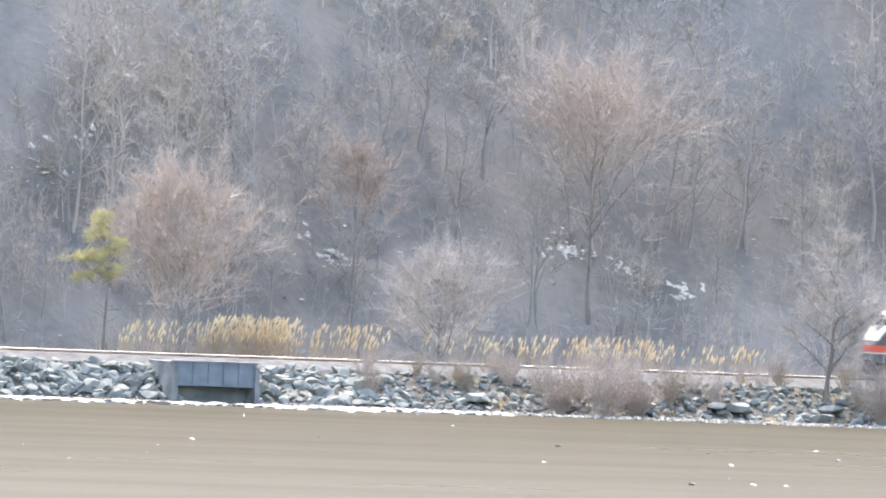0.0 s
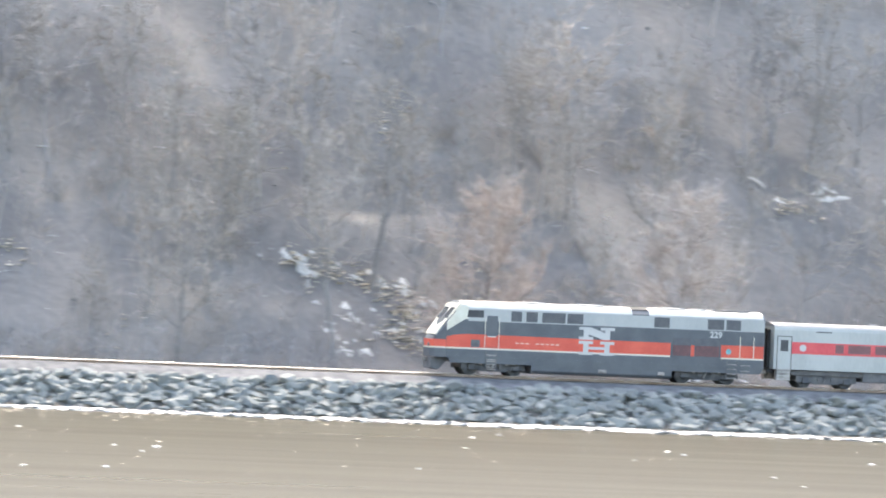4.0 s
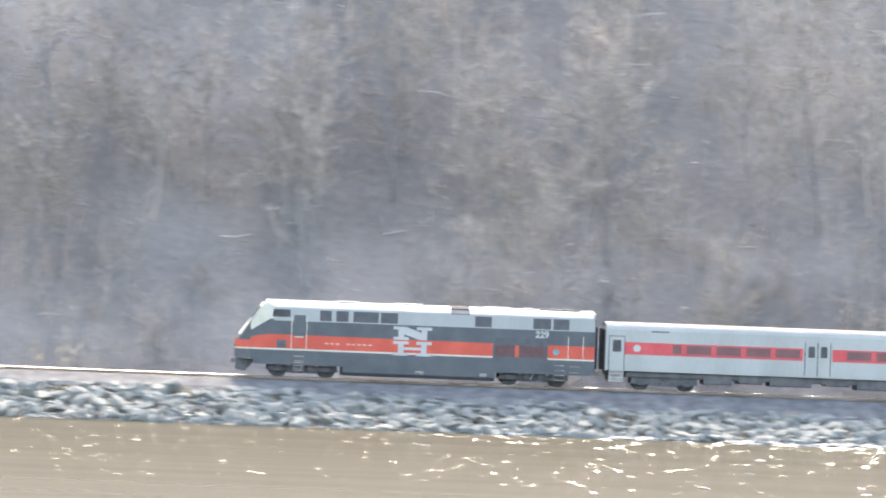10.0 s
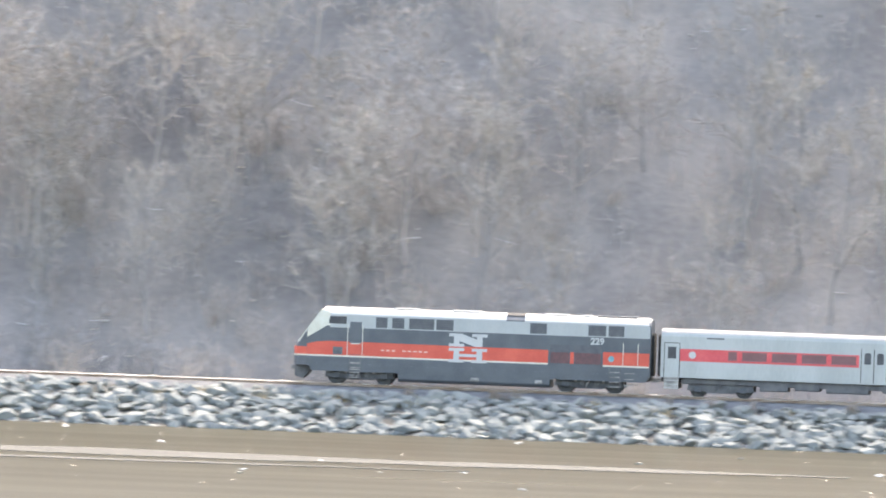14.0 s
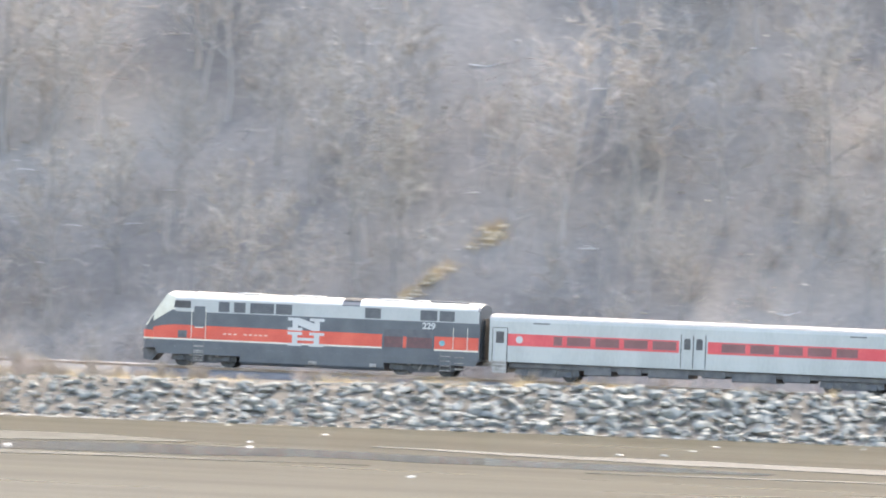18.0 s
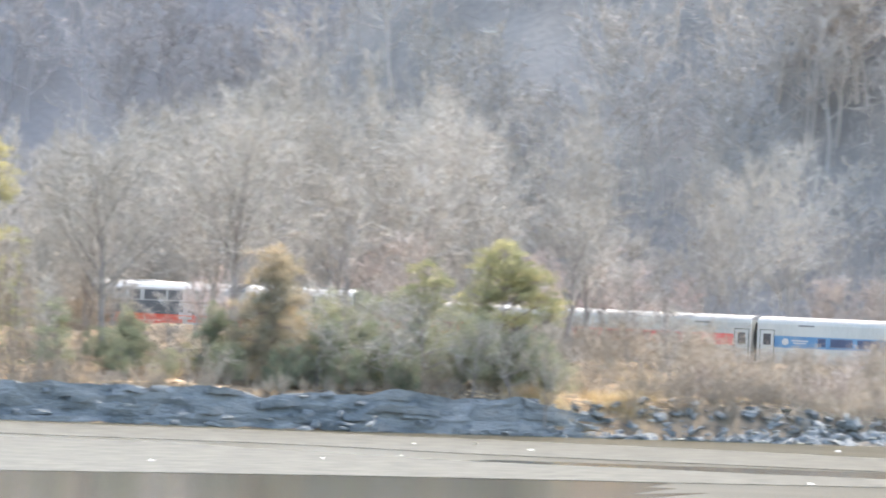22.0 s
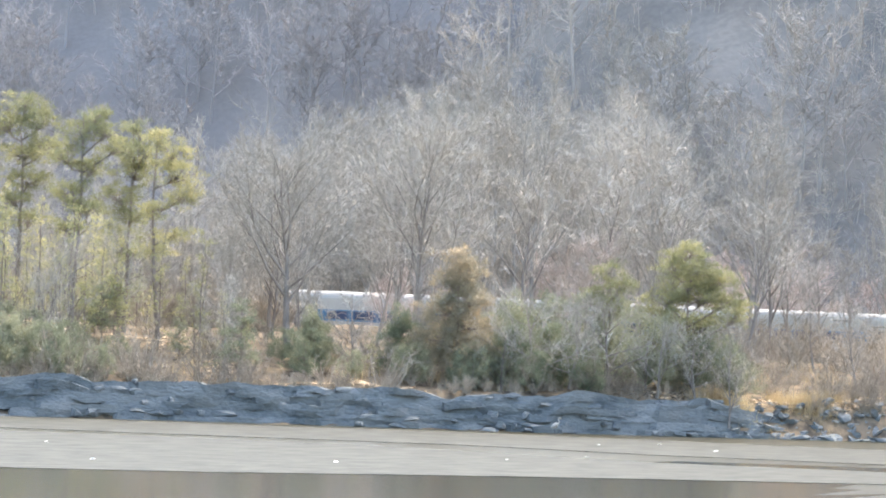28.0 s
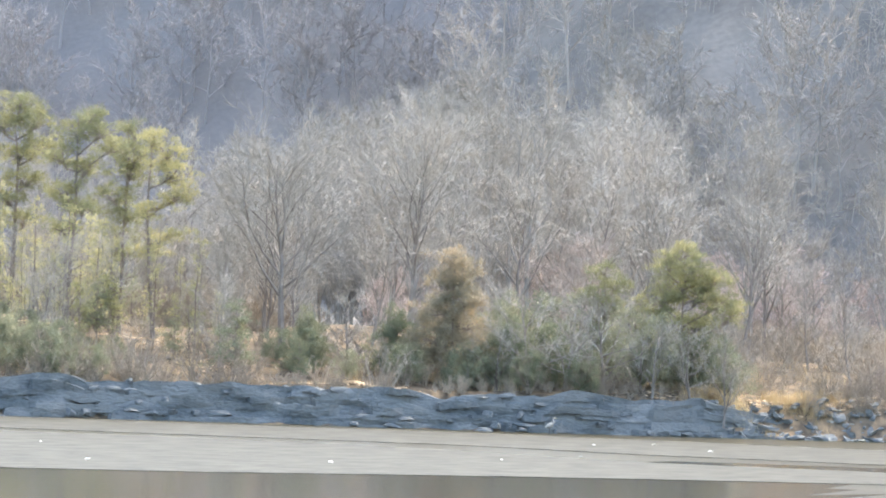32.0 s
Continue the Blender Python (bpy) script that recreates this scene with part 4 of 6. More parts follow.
def bare_tree_shapes(seed, h, wide=0.42, limbs=15, sub=7, twigs=12, first=0.25, thick=0.010, tw=0.014, droop=0.0, lite=False, rise=0.0):
    """Trunk with limbs, and a crown of branches and twigs."""
    rng = random.Random(seed)
    trunk, crown = Shape(), Shape()
    pts = [Vector((0, 0, -0.4))]
    lean = Vector((rng.uniform(-0.08, 0.08), rng.uniform(-0.08, 0.08), 1))
    n = 6
    for i in range(1, n + 1):
        pts.append(pts[-1] + (lean + 0.12 * unit(rng)) * (h * 0.88 / n))
    r0 = h * thick
    rad = [r0 * (1.3 if i == 0 else 1) * (1 - 0.9 * i / n) for i in range(n + 1)]
    trunk.tube(pts, rad, 6)
    for j in range(limbs):
        q = first + (0.97 - first) * (j + rng.random() * 0.7) / limbs
        s = q * n
        i = min(int(s), n - 1)
        base = pts[i].lerp(pts[i + 1], s - i)
        a = j * 2.4 + rng.uniform(-0.5, 0.5)
        d = Vector((math.cos(a), math.sin(a), rng.uniform(0.35, 1.1) - droop + rise * rng.uniform(0.6, 1.6))).normalized()
        ln = h * wide * (1.08 - q) ** 0.5 * rng.uniform(0.7, 1.15)
        lp = [base]
        for _ in range(4):
            d = (d + Vector((0, 0, 0.12)) + 0.28 * unit(rng)).normalized()
            lp.append(lp[-1] + d * ln / 4)
        lr = r0 * 0.40 * (1.1 - q) + 0.012
        if lite:
            trunk.tube(lp[::2], [lr, lr * 0.6, 0.0], 3, True)
        else:
            trunk.tube(lp, [lr * (1 - 0.2 * m) for m in range(5)], 4)
        for m in range(sub):
            s2 = (0.22 + 0.78 * (m + rng.random()) / sub) * 4
            i2 = min(int(s2), 3)
            b2 = lp[i2].lerp(lp[i2 + 1], min(s2 - i2, 1))
            d2 = ((lp[i2 + 1] - lp[i2]).normalized() + 0.95 * unit(rng, 0.3)).normalized()
            l2 = ln * rng.uniform(0.28, 0.52)
            mid = b2 + d2 * l2 * 0.5
            end = mid + (d2 + 0.4 * unit(rng, 0.35)).normalized() * l2 * 0.5
            if lite:
                blade(crown, b2, (end - b2).normalized(), 0.03, l2, rng)
            else:
                crown.tube([b2, mid, end], [lr * 0.36, lr * 0.22, 0.006], 3, True)
            for w in range(twigs):
                f = (w + rng.random()) / twigs
                b3 = b2.lerp(mid, f * 2) if f < 0.5 else mid.lerp(end, f * 2 - 1)
                d3 = (d2 + 1.0 * unit(rng, 0.25)).normalized()
                blade(crown, b3, d3, tw, l2 * rng.uniform(0.25, 0.6) + 0.2, rng)
    return trunk, crown


def make_tree(name, label, shapes, bark, leaf, at, group=""):
    t = thing(name, label, "tree", group, at=at)
    part("trunk", shapes[0], bark, t)
    part("crown", shapes[1], leaf, t)
    return t


def massed_shapes(seed, h, masses, lean=0.0, girth=0.0125, tufts=96, needles=16, dead=10, nl=(0.11, 0.24), nw=0.022, flat=0.6):
    """An evergreen with a sinuous stem and tufts of needles gathered in masses; a mass is x, y, z, radius across and up."""
    rng = random.Random(seed)
    trunk, crown = Shape(), Shape()
    stem = []
    for i in range(9):
        q = i / 8
        stem.append(Vector((lean * math.sin(q * 2.2) + rng.gauss(0, 0.008) * h * q, rng.gauss(0, 0.006) * h * q, -0.5 + (h * 0.97 + 0.5) * q)))
    trunk.tube(stem, [h * girth * (1.25 if i == 0 else 1 - 0.105 * i) for i in range(9)], 8)

    def on_stem(z):
        k = min(max((z + 0.5) / (h * 0.97 + 0.5) * 8, 0), 7.99)
        return stem[int(k)].lerp(stem[int(k) + 1], k - int(k))
    for mx, my, mz, mr, mh in masses:
        mr, mh = mr * 1.08, mh * 1.2
        c = Vector((mx, my, mz))
        root = on_stem(max(mz - 0.35 - 0.45 * math.hypot(mx, my), 0.3))
        knee = root.lerp(c, 0.55) + Vector((0, 0, -0.12)) + 0.15 * unit(rng)
        trunk.tube([root, knee, c], [0.058, 0.042, 0.02], 5)
        n = max(5, int(tufts * mr * (0.5 + mh) / 8.0))
        for _ in range(n):
            d = unit(rng, 0.35)
            r = rng.uniform(0.45, 1.1)
            hub = c + Vector((d.x * mr * r, d.y * mr * r, d.z * mh * r))
            trunk.tube([knee.lerp(c, rng.random()), c.lerp(hub, 0.5) + 0.1 * unit(rng), hub], [0.024, 0.016, 0.007], 3)
            for _ in range(rng.randrange(4, 9)):
                p = hub + Vector((rng.gauss(0, 0.24), rng.gauss(0, 0.24), rng.gauss(0.03, 0.11)))
                for _ in range(needles):
                    g = p + Vector((rng.gauss(0, 1), rng.gauss(0, 1), rng.gauss(0, flat))) * 0.12
                    blade(crown, g, (unit(rng, 0.8) + d * 0.5).normalized(), nw, rng.uniform(*nl), rng)
    low = min(m[2] for m in masses)
    for _ in range(dead):
        root = on_stem(rng.uniform(0.35, 1.0) * low)
        a = rng.uniform(0, 6.28)
        d = Vector((math.cos(a), math.sin(a), rng.uniform(-0.1, 0.5))).normalized()
        ln = rng.uniform(0.5, 1.9)
        knee = root + d * ln * 0.5
        end = knee + (d + 0.5 * unit(rng, 0.2)).normalized() * ln * 0.5
        trunk.tube([root, knee, end], [0.035, 0.022, 0.0], 3, True)
        for _ in range(4):
            blade(trunk, root.lerp(end, rng.uniform(0.4, 1)), (d + unit(rng)).normalized(), 0.010, rng.uniform(0.3, 0.8), rng)
    return trunk, crown


def wisp_shapes(seed, h, spread, limbs=40, leaves=13, nw=0.034):
    """A thin sapling with scattered small leaves, more air than foliage."""
    rng = random.Random(seed)
    trunk, crown = Shape(), Shape()
    stem = [Vector((rng.gauss(0, 0.02) * h * i / 4, rng.gauss(0, 0.02) * h * i / 4, -0.3 + (h + 0.3) * i / 4)) for i in range(5)]
    trunk.tube(stem, [0.045 * h / 6, 0.038 * h / 6, 0.028 * h / 6, 0.018 * h / 6, 0.008], 5)
    for j in range(limbs):
        q = rng.uniform(0.12, 0.98)
        i = min(int(q * 4), 3)
        root = stem[i].lerp(stem[i + 1], q * 4 - i)
        a = rng.uniform(0, 6.28)
        d = Vector((math.cos(a), math.sin(a), rng.uniform(0.2, 1.0))).normalized()
        ln = spread * (1.15 - q) ** 0.6 * rng.uniform(0.4, 1.1)
        end = root + d * ln
        trunk.tube([root, end], [0.014, 0.0], 3, True)
        for _ in range(leaves):
            p = root.lerp(end, rng.uniform(0.25, 1.05)) + unit(rng) * rng.uniform(0, 0.22)
            blade(crown, p, unit(rng, 0.4), nw, rng.uniform(0.10, 0.24), rng)
    return trunk, crown


def evergreen_shapes(seed, h, r, lobes=34, n=150):
    """A rounded ragged evergreen of overlapping sprays on several stems."""
    rng = random.Random(seed)
    trunk, crown = Shape(), Shape()
    trunk.tube([(0, 0, -0.3), (0.1, 0, h * 0.3), (0, 0.1, h * 0.7)], [0.10, 0.07, 0.02], 6)
    for _ in range(lobes):
        a, q = rng.uniform(0, 6.28), rng.uniform(0.12, 0.95)
        rr = r * math.sqrt(rng.uniform(0.1, 1)) * math.sqrt(max(0.05, 1 - (2 * q - 0.75) ** 2 * 0.6))
        c = Vector((math.cos(a) * rr, math.sin(a) * rr, q * h))
        crown.tube([(0, 0, c.z * 0.2), (c.x * 0.4, c.y * 0.4, c.z * 0.55), tuple(c)], [0.05, 0.03, 0.008], 3)
        size = rng.uniform(0.35, 0.75) * r * 0.38
        for _ in range(n):
            p = c + unit(rng) * size * rng.random() ** 0.5
            blade(crown, p, (unit(rng, 0.5) + (p - c).normalized() * 0.6).normalized(), 0.030, rng.uniform(0.14, 0.32), rng)
    return trunk, crown


def shrub_shape(seed, h, w, stems=16, subs=7, twigs=5):
    rng = random.Random(seed)
    sh = Shape()
    for i in range(stems):
        d = Vector((rng.gauss(0, w), rng.gauss(0, w), h)).normalized()
        p0 = Vector((rng.gauss(0, w * 0.2), rng.gauss(0, w * 0.2), -0.15))
        l = h * rng.uniform(0.7, 1.15)
        p1 = p0 + d * l * 0.5
        p2 = p1 + (d + 0.35 * unit(rng, 0.3)).normalized() * l * 0.5
        sh.tube([p0, p1, p2], [0.03, 0.018, 0.0], 3, True)
        for _ in range(subs):
            f = rng.uniform(0.15, 1)
            b = p0.lerp(p1, f * 2) if f < 0.5 else p1.lerp(p2, f * 2 - 1)
            d2 = (d + 0.9 * unit(rng, 0.2)).normalized()
            l2 = l * rng.uniform(0.18, 0.4)
            blade(sh, b, d2, 0.013, l2, rng)
            for _ in range(twigs):
                b3 = b + d2 * l2 * rng.random()
                blade(sh, b3, (d2 + unit(rng, 0.3)).normalized(), 0.010, l2 * 0.55, rng)
    return sh


def up_at(x, y, a=0.0, s=1.0, dz=0.0):
    return Matrix.LocRotScale((x, y, float(height(x, y)) + dz), Euler((0, 0, a)), (s, s, s))


def place(ob, m):
    """copy_thing with a scale of its own."""
    c = copy_thing(ob, m)
    c.scale = m.to_scale()
    return c


def tri_arrays(*shapes):
    """Shapes as one pair of vertex and triangle arrays."""
    v, f = [], []
    for sh in shapes:
        off = len(v)
        v += sh.v
        for q in sh.f:
            f.append((q[0] + off, q[1] + off, q[2] + off))
            if len(q) == 4:
                f.append((q[0] + off, q[2] + off, q[3] + off))
    return np.array(v), np.array(f)


def woods():
    rng = random.Random(11)
    kinds = [bare_tree_shapes(100 + i, 12.0 + 1.2 * i, 0.34 + 0.03 * (i % 3), limbs=14, sub=6, twigs=13, tw=0.024) for i in range(6)]
    base = [make_tree("bare_tree", "leafless grey tree low on the hillside", k, HILL_BARK, TWIG, pose(0, 0, 0)) for k in kinds]
    for i, b in enumerate(base):
        x = -140 + 60 * i
        b.matrix_basis = up_at(x, float(hill_foot(x)) + 6)
    # trees behind the track and low on the slope
    count, x = 6, -250.0
    while x < 292 and count < 285:
        foot = float(hill_foot(x))
        for lo, hi, p in ((0, 7, 0.6), (7, 16, 0.85)):
            if rng.random() < p:
                px, y = x + rng.uniform(-2, 2), foot + rng.uniform(lo, hi)
                place(base[rng.randrange(6)], up_at(px, y, rng.uniform(0, 6.28), rng.uniform(0.45, 0.95)))
                count += 1
        x += 3.0
    # the wood above, one growth of trees
    lean_kinds = [tri_arrays(*bare_tree_shapes(200 + i, 14.0, 0.40, limbs=14, sub=5, twigs=15, tw=0.028, thick=0.008, lite=True)) for i in range(5)]
    spots, far_spots = [], []
    while len(spots) < 960:
        x = rng.uniform(-250, 315) if len(spots) < 860 else rng.uniform(-252, -190)
        y = float(hill_foot(x)) + rng.uniform(8, 78)
        # a dark hollow with few trees
        if -226 < x * 597 / y < -211 and y < float(hill_foot(x)) + 26 and rng.random() < 0.85:
            continue
        spots.append((rng.randrange(5), x, y, float(height(x, y)), rng.uniform(0, 6.28), rng.uniform(0.65, 1.15)))
    v, f = scatter(lean_kinds, spots)
    tagged(new("woodland", arrays_mesh("woodland", v, f, WOODS_M)), "leafless grey-brown woodland covering the steep hillside", "woodland", kind="stuff")
    while len(far_spots) < 540:
        x = rng.uniform(-400, -246)
        y = float(hill_foot(x)) + rng.uniform(-8, 95)
        if y > 632 and (x < -278 or rng.random() < 0.35):
            far_spots.append((rng.randrange(5), x, y, float(height(x, y)), rng.uniform(0, 6.28), rng.uniform(0.7, 1.15)))
    v, f = scatter(lean_kinds, far_spots)
    tagged(new("far_woodland", arrays_mesh("far_woodland", v, f, FAR_TWIG)), "slate-grey leafless woodland on the farther slope", "woodland", kind="stuff")
    # brushwood under the trees
    arr = [tri_arrays(shrub_shape(300 + i, 2.6, 0.9, 12, 6, 5)) for i in range(3)]
    spots = []
    for _ in range(480):
        x = rng.uniform(-330, 310)
        y = rng.uniform(570.5, float(hill_foot(x)) + 22)
        spots.append((rng.randrange(3), x, y, float(height(x, y)), rng.uniform(0, 6.28), rng.uniform(0.6, 1.3)))
    v, f = scatter(arr, spots)
    tagged(new("brushwood", arrays_mesh("brushwood", v, f, WOODS_M)), "tangled leafless brushwood behind the railway", "brush", kind="stuff")
    # thicket of saplings between the trees
    kinds = []
    for i in range(5):
        r2 = random.Random(400 + i)
        sh = Shape()
        for _ in range(3):
            h = r2.uniform(2.2, 4.6)
            foot2 = Vector((r2.gauss(0, 0.5), r2.gauss(0, 0.5), -0.2))
            d = (Vector((0, 0, 1)) + 0.2 * unit(r2)).normalized()
            blade(sh, foot2, d, 0.028, h, r2)
            for _ in range(13):
                q = r2.uniform(0.2, 0.95)
                blade(sh, foot2 + d * h * q, (d * 0.8 + unit(r2, 0.2)).normalized(), 0.020, (1.1 - q) * h * r2.uniform(0.35, 0.7), r2)
        kinds.append(tri_arrays(sh))
    spots = []
    for _ in range(6600):
        x = rng.uniform(-320, 300)
        y = float(hill_foot(x)) - 3 + 50 * rng.random() ** 1.2
        if -226 < x * 597 / y < -211 and rng.random() < 0.7:
            continue
        spots.append((rng.randrange(5), x, y, float(height(x, y)), rng.uniform(0, 6.28), rng.uniform(0.6, 1.3)))
    v, f = scatter(kinds, spots)
    tagged(new("thicket", arrays_mesh("thicket", v, f, WOODS_M)), "dense leafless saplings between the hillside trees", "brush", kind="stuff")
    # pale fallen branches, added to stand for sunlit sparkles on the slope
    sticks = []
    for i in range(5):
        r2 = random.Random(500 + i)
        sh = Shape()
        d = Vector((1, r2.uniform(-0.5, 0.5), 0)).normalized()
        a = Vector((0, 0, 0))
        b = a + d * r2.uniform(0.7, 1.6) + Vector((0, 0, r2.uniform(-0.2, 0.35)))
        c = b + (d + 0.4 * unit(r2)).normalized() * r2.uniform(0.6, 1.3)
        sh.tube([a, b, c], [0.06, 0.045, 0.015], 5)
        for _ in range(3):
            blade(sh, a.lerp(b, r2.random()), (d + unit(r2, 0.6)).normalized(), 0.03, r2.uniform(0.5, 1.0), r2)
        sticks.append(tri_arrays(sh))
    spots = []
    for _ in range(900):
        x = rng.uniform(-240, 260)
        y = float(hill_foot(x)) + 1 + 44 * rng.random() ** 1.3
        spots.append((rng.randrange(5), x, y, float(height(x, y)) + 0.12, rng.uniform(0, 6.28), rng.choice((0.3, 0.4, 0.5, 0.6, 1.0))))
    v, f = scatter(sticks, spots)
    tagged(new("fallen_branches", arrays_mesh("fallen_branches", v, f, PALE_BARK)), "pale branches added as sunlit sparkles on the slope", "branches", kind="stuff")
    # pale stones on the slope
    stones = [rock_shape(rng, 0.5, 0.7) for _ in range(6)]
    spots = []
    for _ in range(600):
        x = rng.uniform(-300, 290)
        y = float(hill_foot(x)) + rng.uniform(1, 40)
        spots.append((rng.randrange(6), x, y, float(height(x, y)), rng.uniform(0, 6.28), rng.choice((0.18, 0.22, 0.28, 0.4))))
    v, f = scatter(stones, spots)
    tagged(new("hillside_stones", arrays_mesh("hillside_stones", v, f, SHINGLE)), "pale stones scattered over the wooded slope", "stones", kind="stuff")


woods()


def blades(rng, n, spots, lo, hi, w):
    """Arrays of n upright blades a spot; a spot is x, y, radius."""
    v, f = [], []
    for x, y, r in spots:
        for _ in range(n):
            px, py = x + rng.gauss(0, r), y + rng.gauss(0, r * 0.6)
            z = float(height(px, py)) - 0.03
            l = rng.uniform(lo, hi)
            a = rng.uniform(0, 6.28)
            dx, dy = rng.gauss(0, 0.25) * l, rng.gauss(0, 0.25) * l
            k = len(v)
            v += [(px - w * math.cos(a), py - w * math.sin(a), z), (px + w * math.cos(a), py + w * math.sin(a), z), (px + dx, py + dy, z + l)]
            f.append((k, k + 1, k + 2))
    return np.array(v), np.array(f)


def reed_bed():
    """Dry reeds with feathery heads in the hollow behind the track."""
    rng = random.Random(21)
    stalks, heads = Shape(), Shape()
    for a, b, n, hmax in ((197.5, 203.6, 85, 1.9), (203.4, 208.6, 330, 2.35), (208.6, 214.5, 110, 2.0), (217.5, 225.5, 95, 1.75), (227, 232.5, 130, 1.85), (232.5, 239.5, 60, 1.55), (-4, 5, 40, 1.3), (14, 17, 10, 1.4)):
        for _ in range(n):
            x, y = rng.uniform(a, b), rng.uniform(567.2, 570.5)
            z = float(height(x, y))
            h = 2.35 - z + hmax * rng.uniform(0.45, 1.05)
            lx, ly = rng.gauss(0.10, 0.07) * h, rng.gauss(0, 0.05) * h
            top = Vector((x + lx, y + ly, z + h))
            stalks.tube([(x, y, z - 0.1), (x + lx * 0.3, y + ly * 0.3, z + h * 0.55), top], [0.012, 0.010, 0.006], 3)
            d = Vector((lx + rng.uniform(0.02, 0.12), ly, 0.9)).normalized()
            l = rng.uniform(0.28, 0.48)
            heads.tube([top - d * 0.12, top + d * l * 0.35, top + d * l], [0.012, rng.uniform(0.045, 0.075), 0.0], 5, True)
            for _ in range(2):
                q = Vector((x + lx * 0.4, y + ly * 0.4, z + h * rng.uniform(0.3, 0.7)))
                blade(stalks, q, unit(rng, 1.2), 0.018, 0.45, rng)
    tagged(new("reed_stalks", stalks.mesh("reed_stalks", REED)), "dry tan reed stalks in the hollow behind the track", "reeds", kind="stuff")
    tagged(new("reed_plumes", heads.mesh("reed_plumes", PLUME)), "sunlit cream reed plumes above the track", "reeds", kind="stuff")


reed_bed()


def far_bank_plants():
    """Single trees and shrubs by the reeds and on the riprap bank."""
    rng = random.Random(31)
    make_tree("small_pine", "young yellow-green pine beside the railway", massed_shapes(41, 9.0, ((-0.4, 0, 8.6, 0.6, 0.6), (-0.2, 0.2, 7.7, 0.9, 0.5), (0.6, -0.1, 7.0, 0.7, 0.4), (-1.9, 0, 6.4, 0.9, 0.35), (-0.7, 0.3, 6.3, 1.0, 0.45), (0.3, 0, 5.5, 0.9, 0.4), (-1.2, 0, 5.3, 0.7, 0.3)), 0.2), PINE_BARK, YELLOW_NEEDLE, up_at(197.5, 572))
    make_tree("pale_bush_tree", "low spreading leafless tree with silvery twigs", bare_tree_shapes(42, 7.4, 0.85, 26, 10, 26, 0.10, 0.012, 0.016), BARK, SILVER_TWIG, up_at(219.4, 571.5, 0.4))
    make_tree("spreading_tree", "broad leafless tree with brownish twigs behind the railway", bare_tree_shapes(43, 11.6, 0.74, 30, 10, 28, 0.12, 0.009, 0.019, rise=0.5), HILL_BARK, RUSSET, up_at(204.6, 577, 0.9))
    make_tree("round_tree", "round-crowned leafless tree with brownish twigs", bare_tree_shapes(44, 11.6, 0.56, 24, 9, 20, 0.45, 0.009, 0.019, rise=0.35), BARK, RUSSET, up_at(222.0, 595))
    make_tree("wide_tree", "wide leafless tree with tan twigs on the slope", bare_tree_shapes(45, 15.0, 0.84, 30, 10, 22, 0.40, 0.009, 0.020, rise=0.45), BARK, RUSSET, up_at(239.5, 597, 2.0))
    make_tree("leaning_tree", "leaning leafless tree rooted in the riprap bank", bare_tree_shapes(46, 11.5, 0.40, 24, 10, 26, 0.18, 0.014, 0.018), BARK, SILVER_TWIG, up_at(239.0, 556.5, 1.0))
    make_tree("conical_tree", "tall leafless tree with pale fine twigs", bare_tree_shapes(47, 14.5, 0.38, 34, 10, 26, 0.06, 0.010, 0.018, 0.3), BARK, SILVER_TWIG, up_at(177.0, 576, 0.0))
    make_tree("broad_tree", "broad leafless brown-twigged tree beside the railway", bare_tree_shapes(48, 13.0, 0.46, 26, 10, 24, 0.12, 0.010, 0.020), BARK, RUSSET, up_at(164.5, 578, 0.7))
    # shrubs on the bank
    kinds = [shrub_shape(50 + i, 2.0, 0.75, 20, 8, 6) for i in range(4)]
    first = []
    for i, k in enumerate(kinds):
        ob = new("shrub", k.mesh("shrub", RUSSET if i % 2 else BRUSH_M))
        first.append(tagged(ob, "leafless russet shrub on the stony bank" if i % 2 else "leafless grey-brown shrub on the stony bank", "shrub", "shrubs on the bank"))
        ob.matrix_basis = up_at(222.5 + 3 * i, 556)
    dense = new("dense_shrub", shrub_shape(58, 3.8, 1.5, 46, 12, 8).mesh("dense_shrub", RUSSET))
    tagged(dense, "large dense russet shrub at the water's edge", "shrub", "shrubs on the bank").matrix_basis = up_at(222.8, 552.5)
    for x, y, sc in ((225.4, 553.5, 0.75), (220.6, 554, 0.7), (241.5, 553.5, 0.9), (246.5, 553, 0.8)):
        place(dense, up_at(x, y, rng.uniform(0, 6.28), sc))
    spots = []
    for _ in range(34):
        spots.append((rng.uniform(209, 258), 0.55, 0.6, 1.0))
    for _ in range(150):
        x = rng.uniform(-183, -153)
        spots.append((x, 0.10, 0.45, 1.0 if x < -165 else 0.65))
    for _ in range(44):
        spots.append((rng.uniform(-166, -126), 0.35, 0.22, 0.5))
    for _ in range(24):
        spots.append((rng.uniform(-132, -20), 0.75, 0.25, 0.45))
    for x, k0, s0, s1 in spots:
        ys = float(shore_y(x))
        y = ys + 1.5 + (561.3 - ys - 1.5) * rng.uniform(k0, 1.0)
        place(first[rng.choice((0, 0, 1, 2, 2, 3)) if x < 0 else rng.randrange(4)], up_at(x, y, rng.uniform(0, 6.28), rng.uniform(s0, s1)))
    # low brush between the shrubs
    arr = [tri_arrays(shrub_shape(340 + i, 1.4, 0.8, 9, 5, 4)) for i in range(3)]
    low = []
    for _ in range(400):
        x = -183 + 34 * rng.random() ** 1.2
        ys = float(shore_y(x))
        y = ys + 0.8 + (560.2 - ys) * rng.uniform(0.10, 0.9)
        low.append((rng.randrange(3), x, y, float(height(x, y)), rng.uniform(0, 6.28), rng.uniform(0.35, 0.95) * (1.0 if x < -162 else 0.55)))
    v, f = scatter(arr, low)
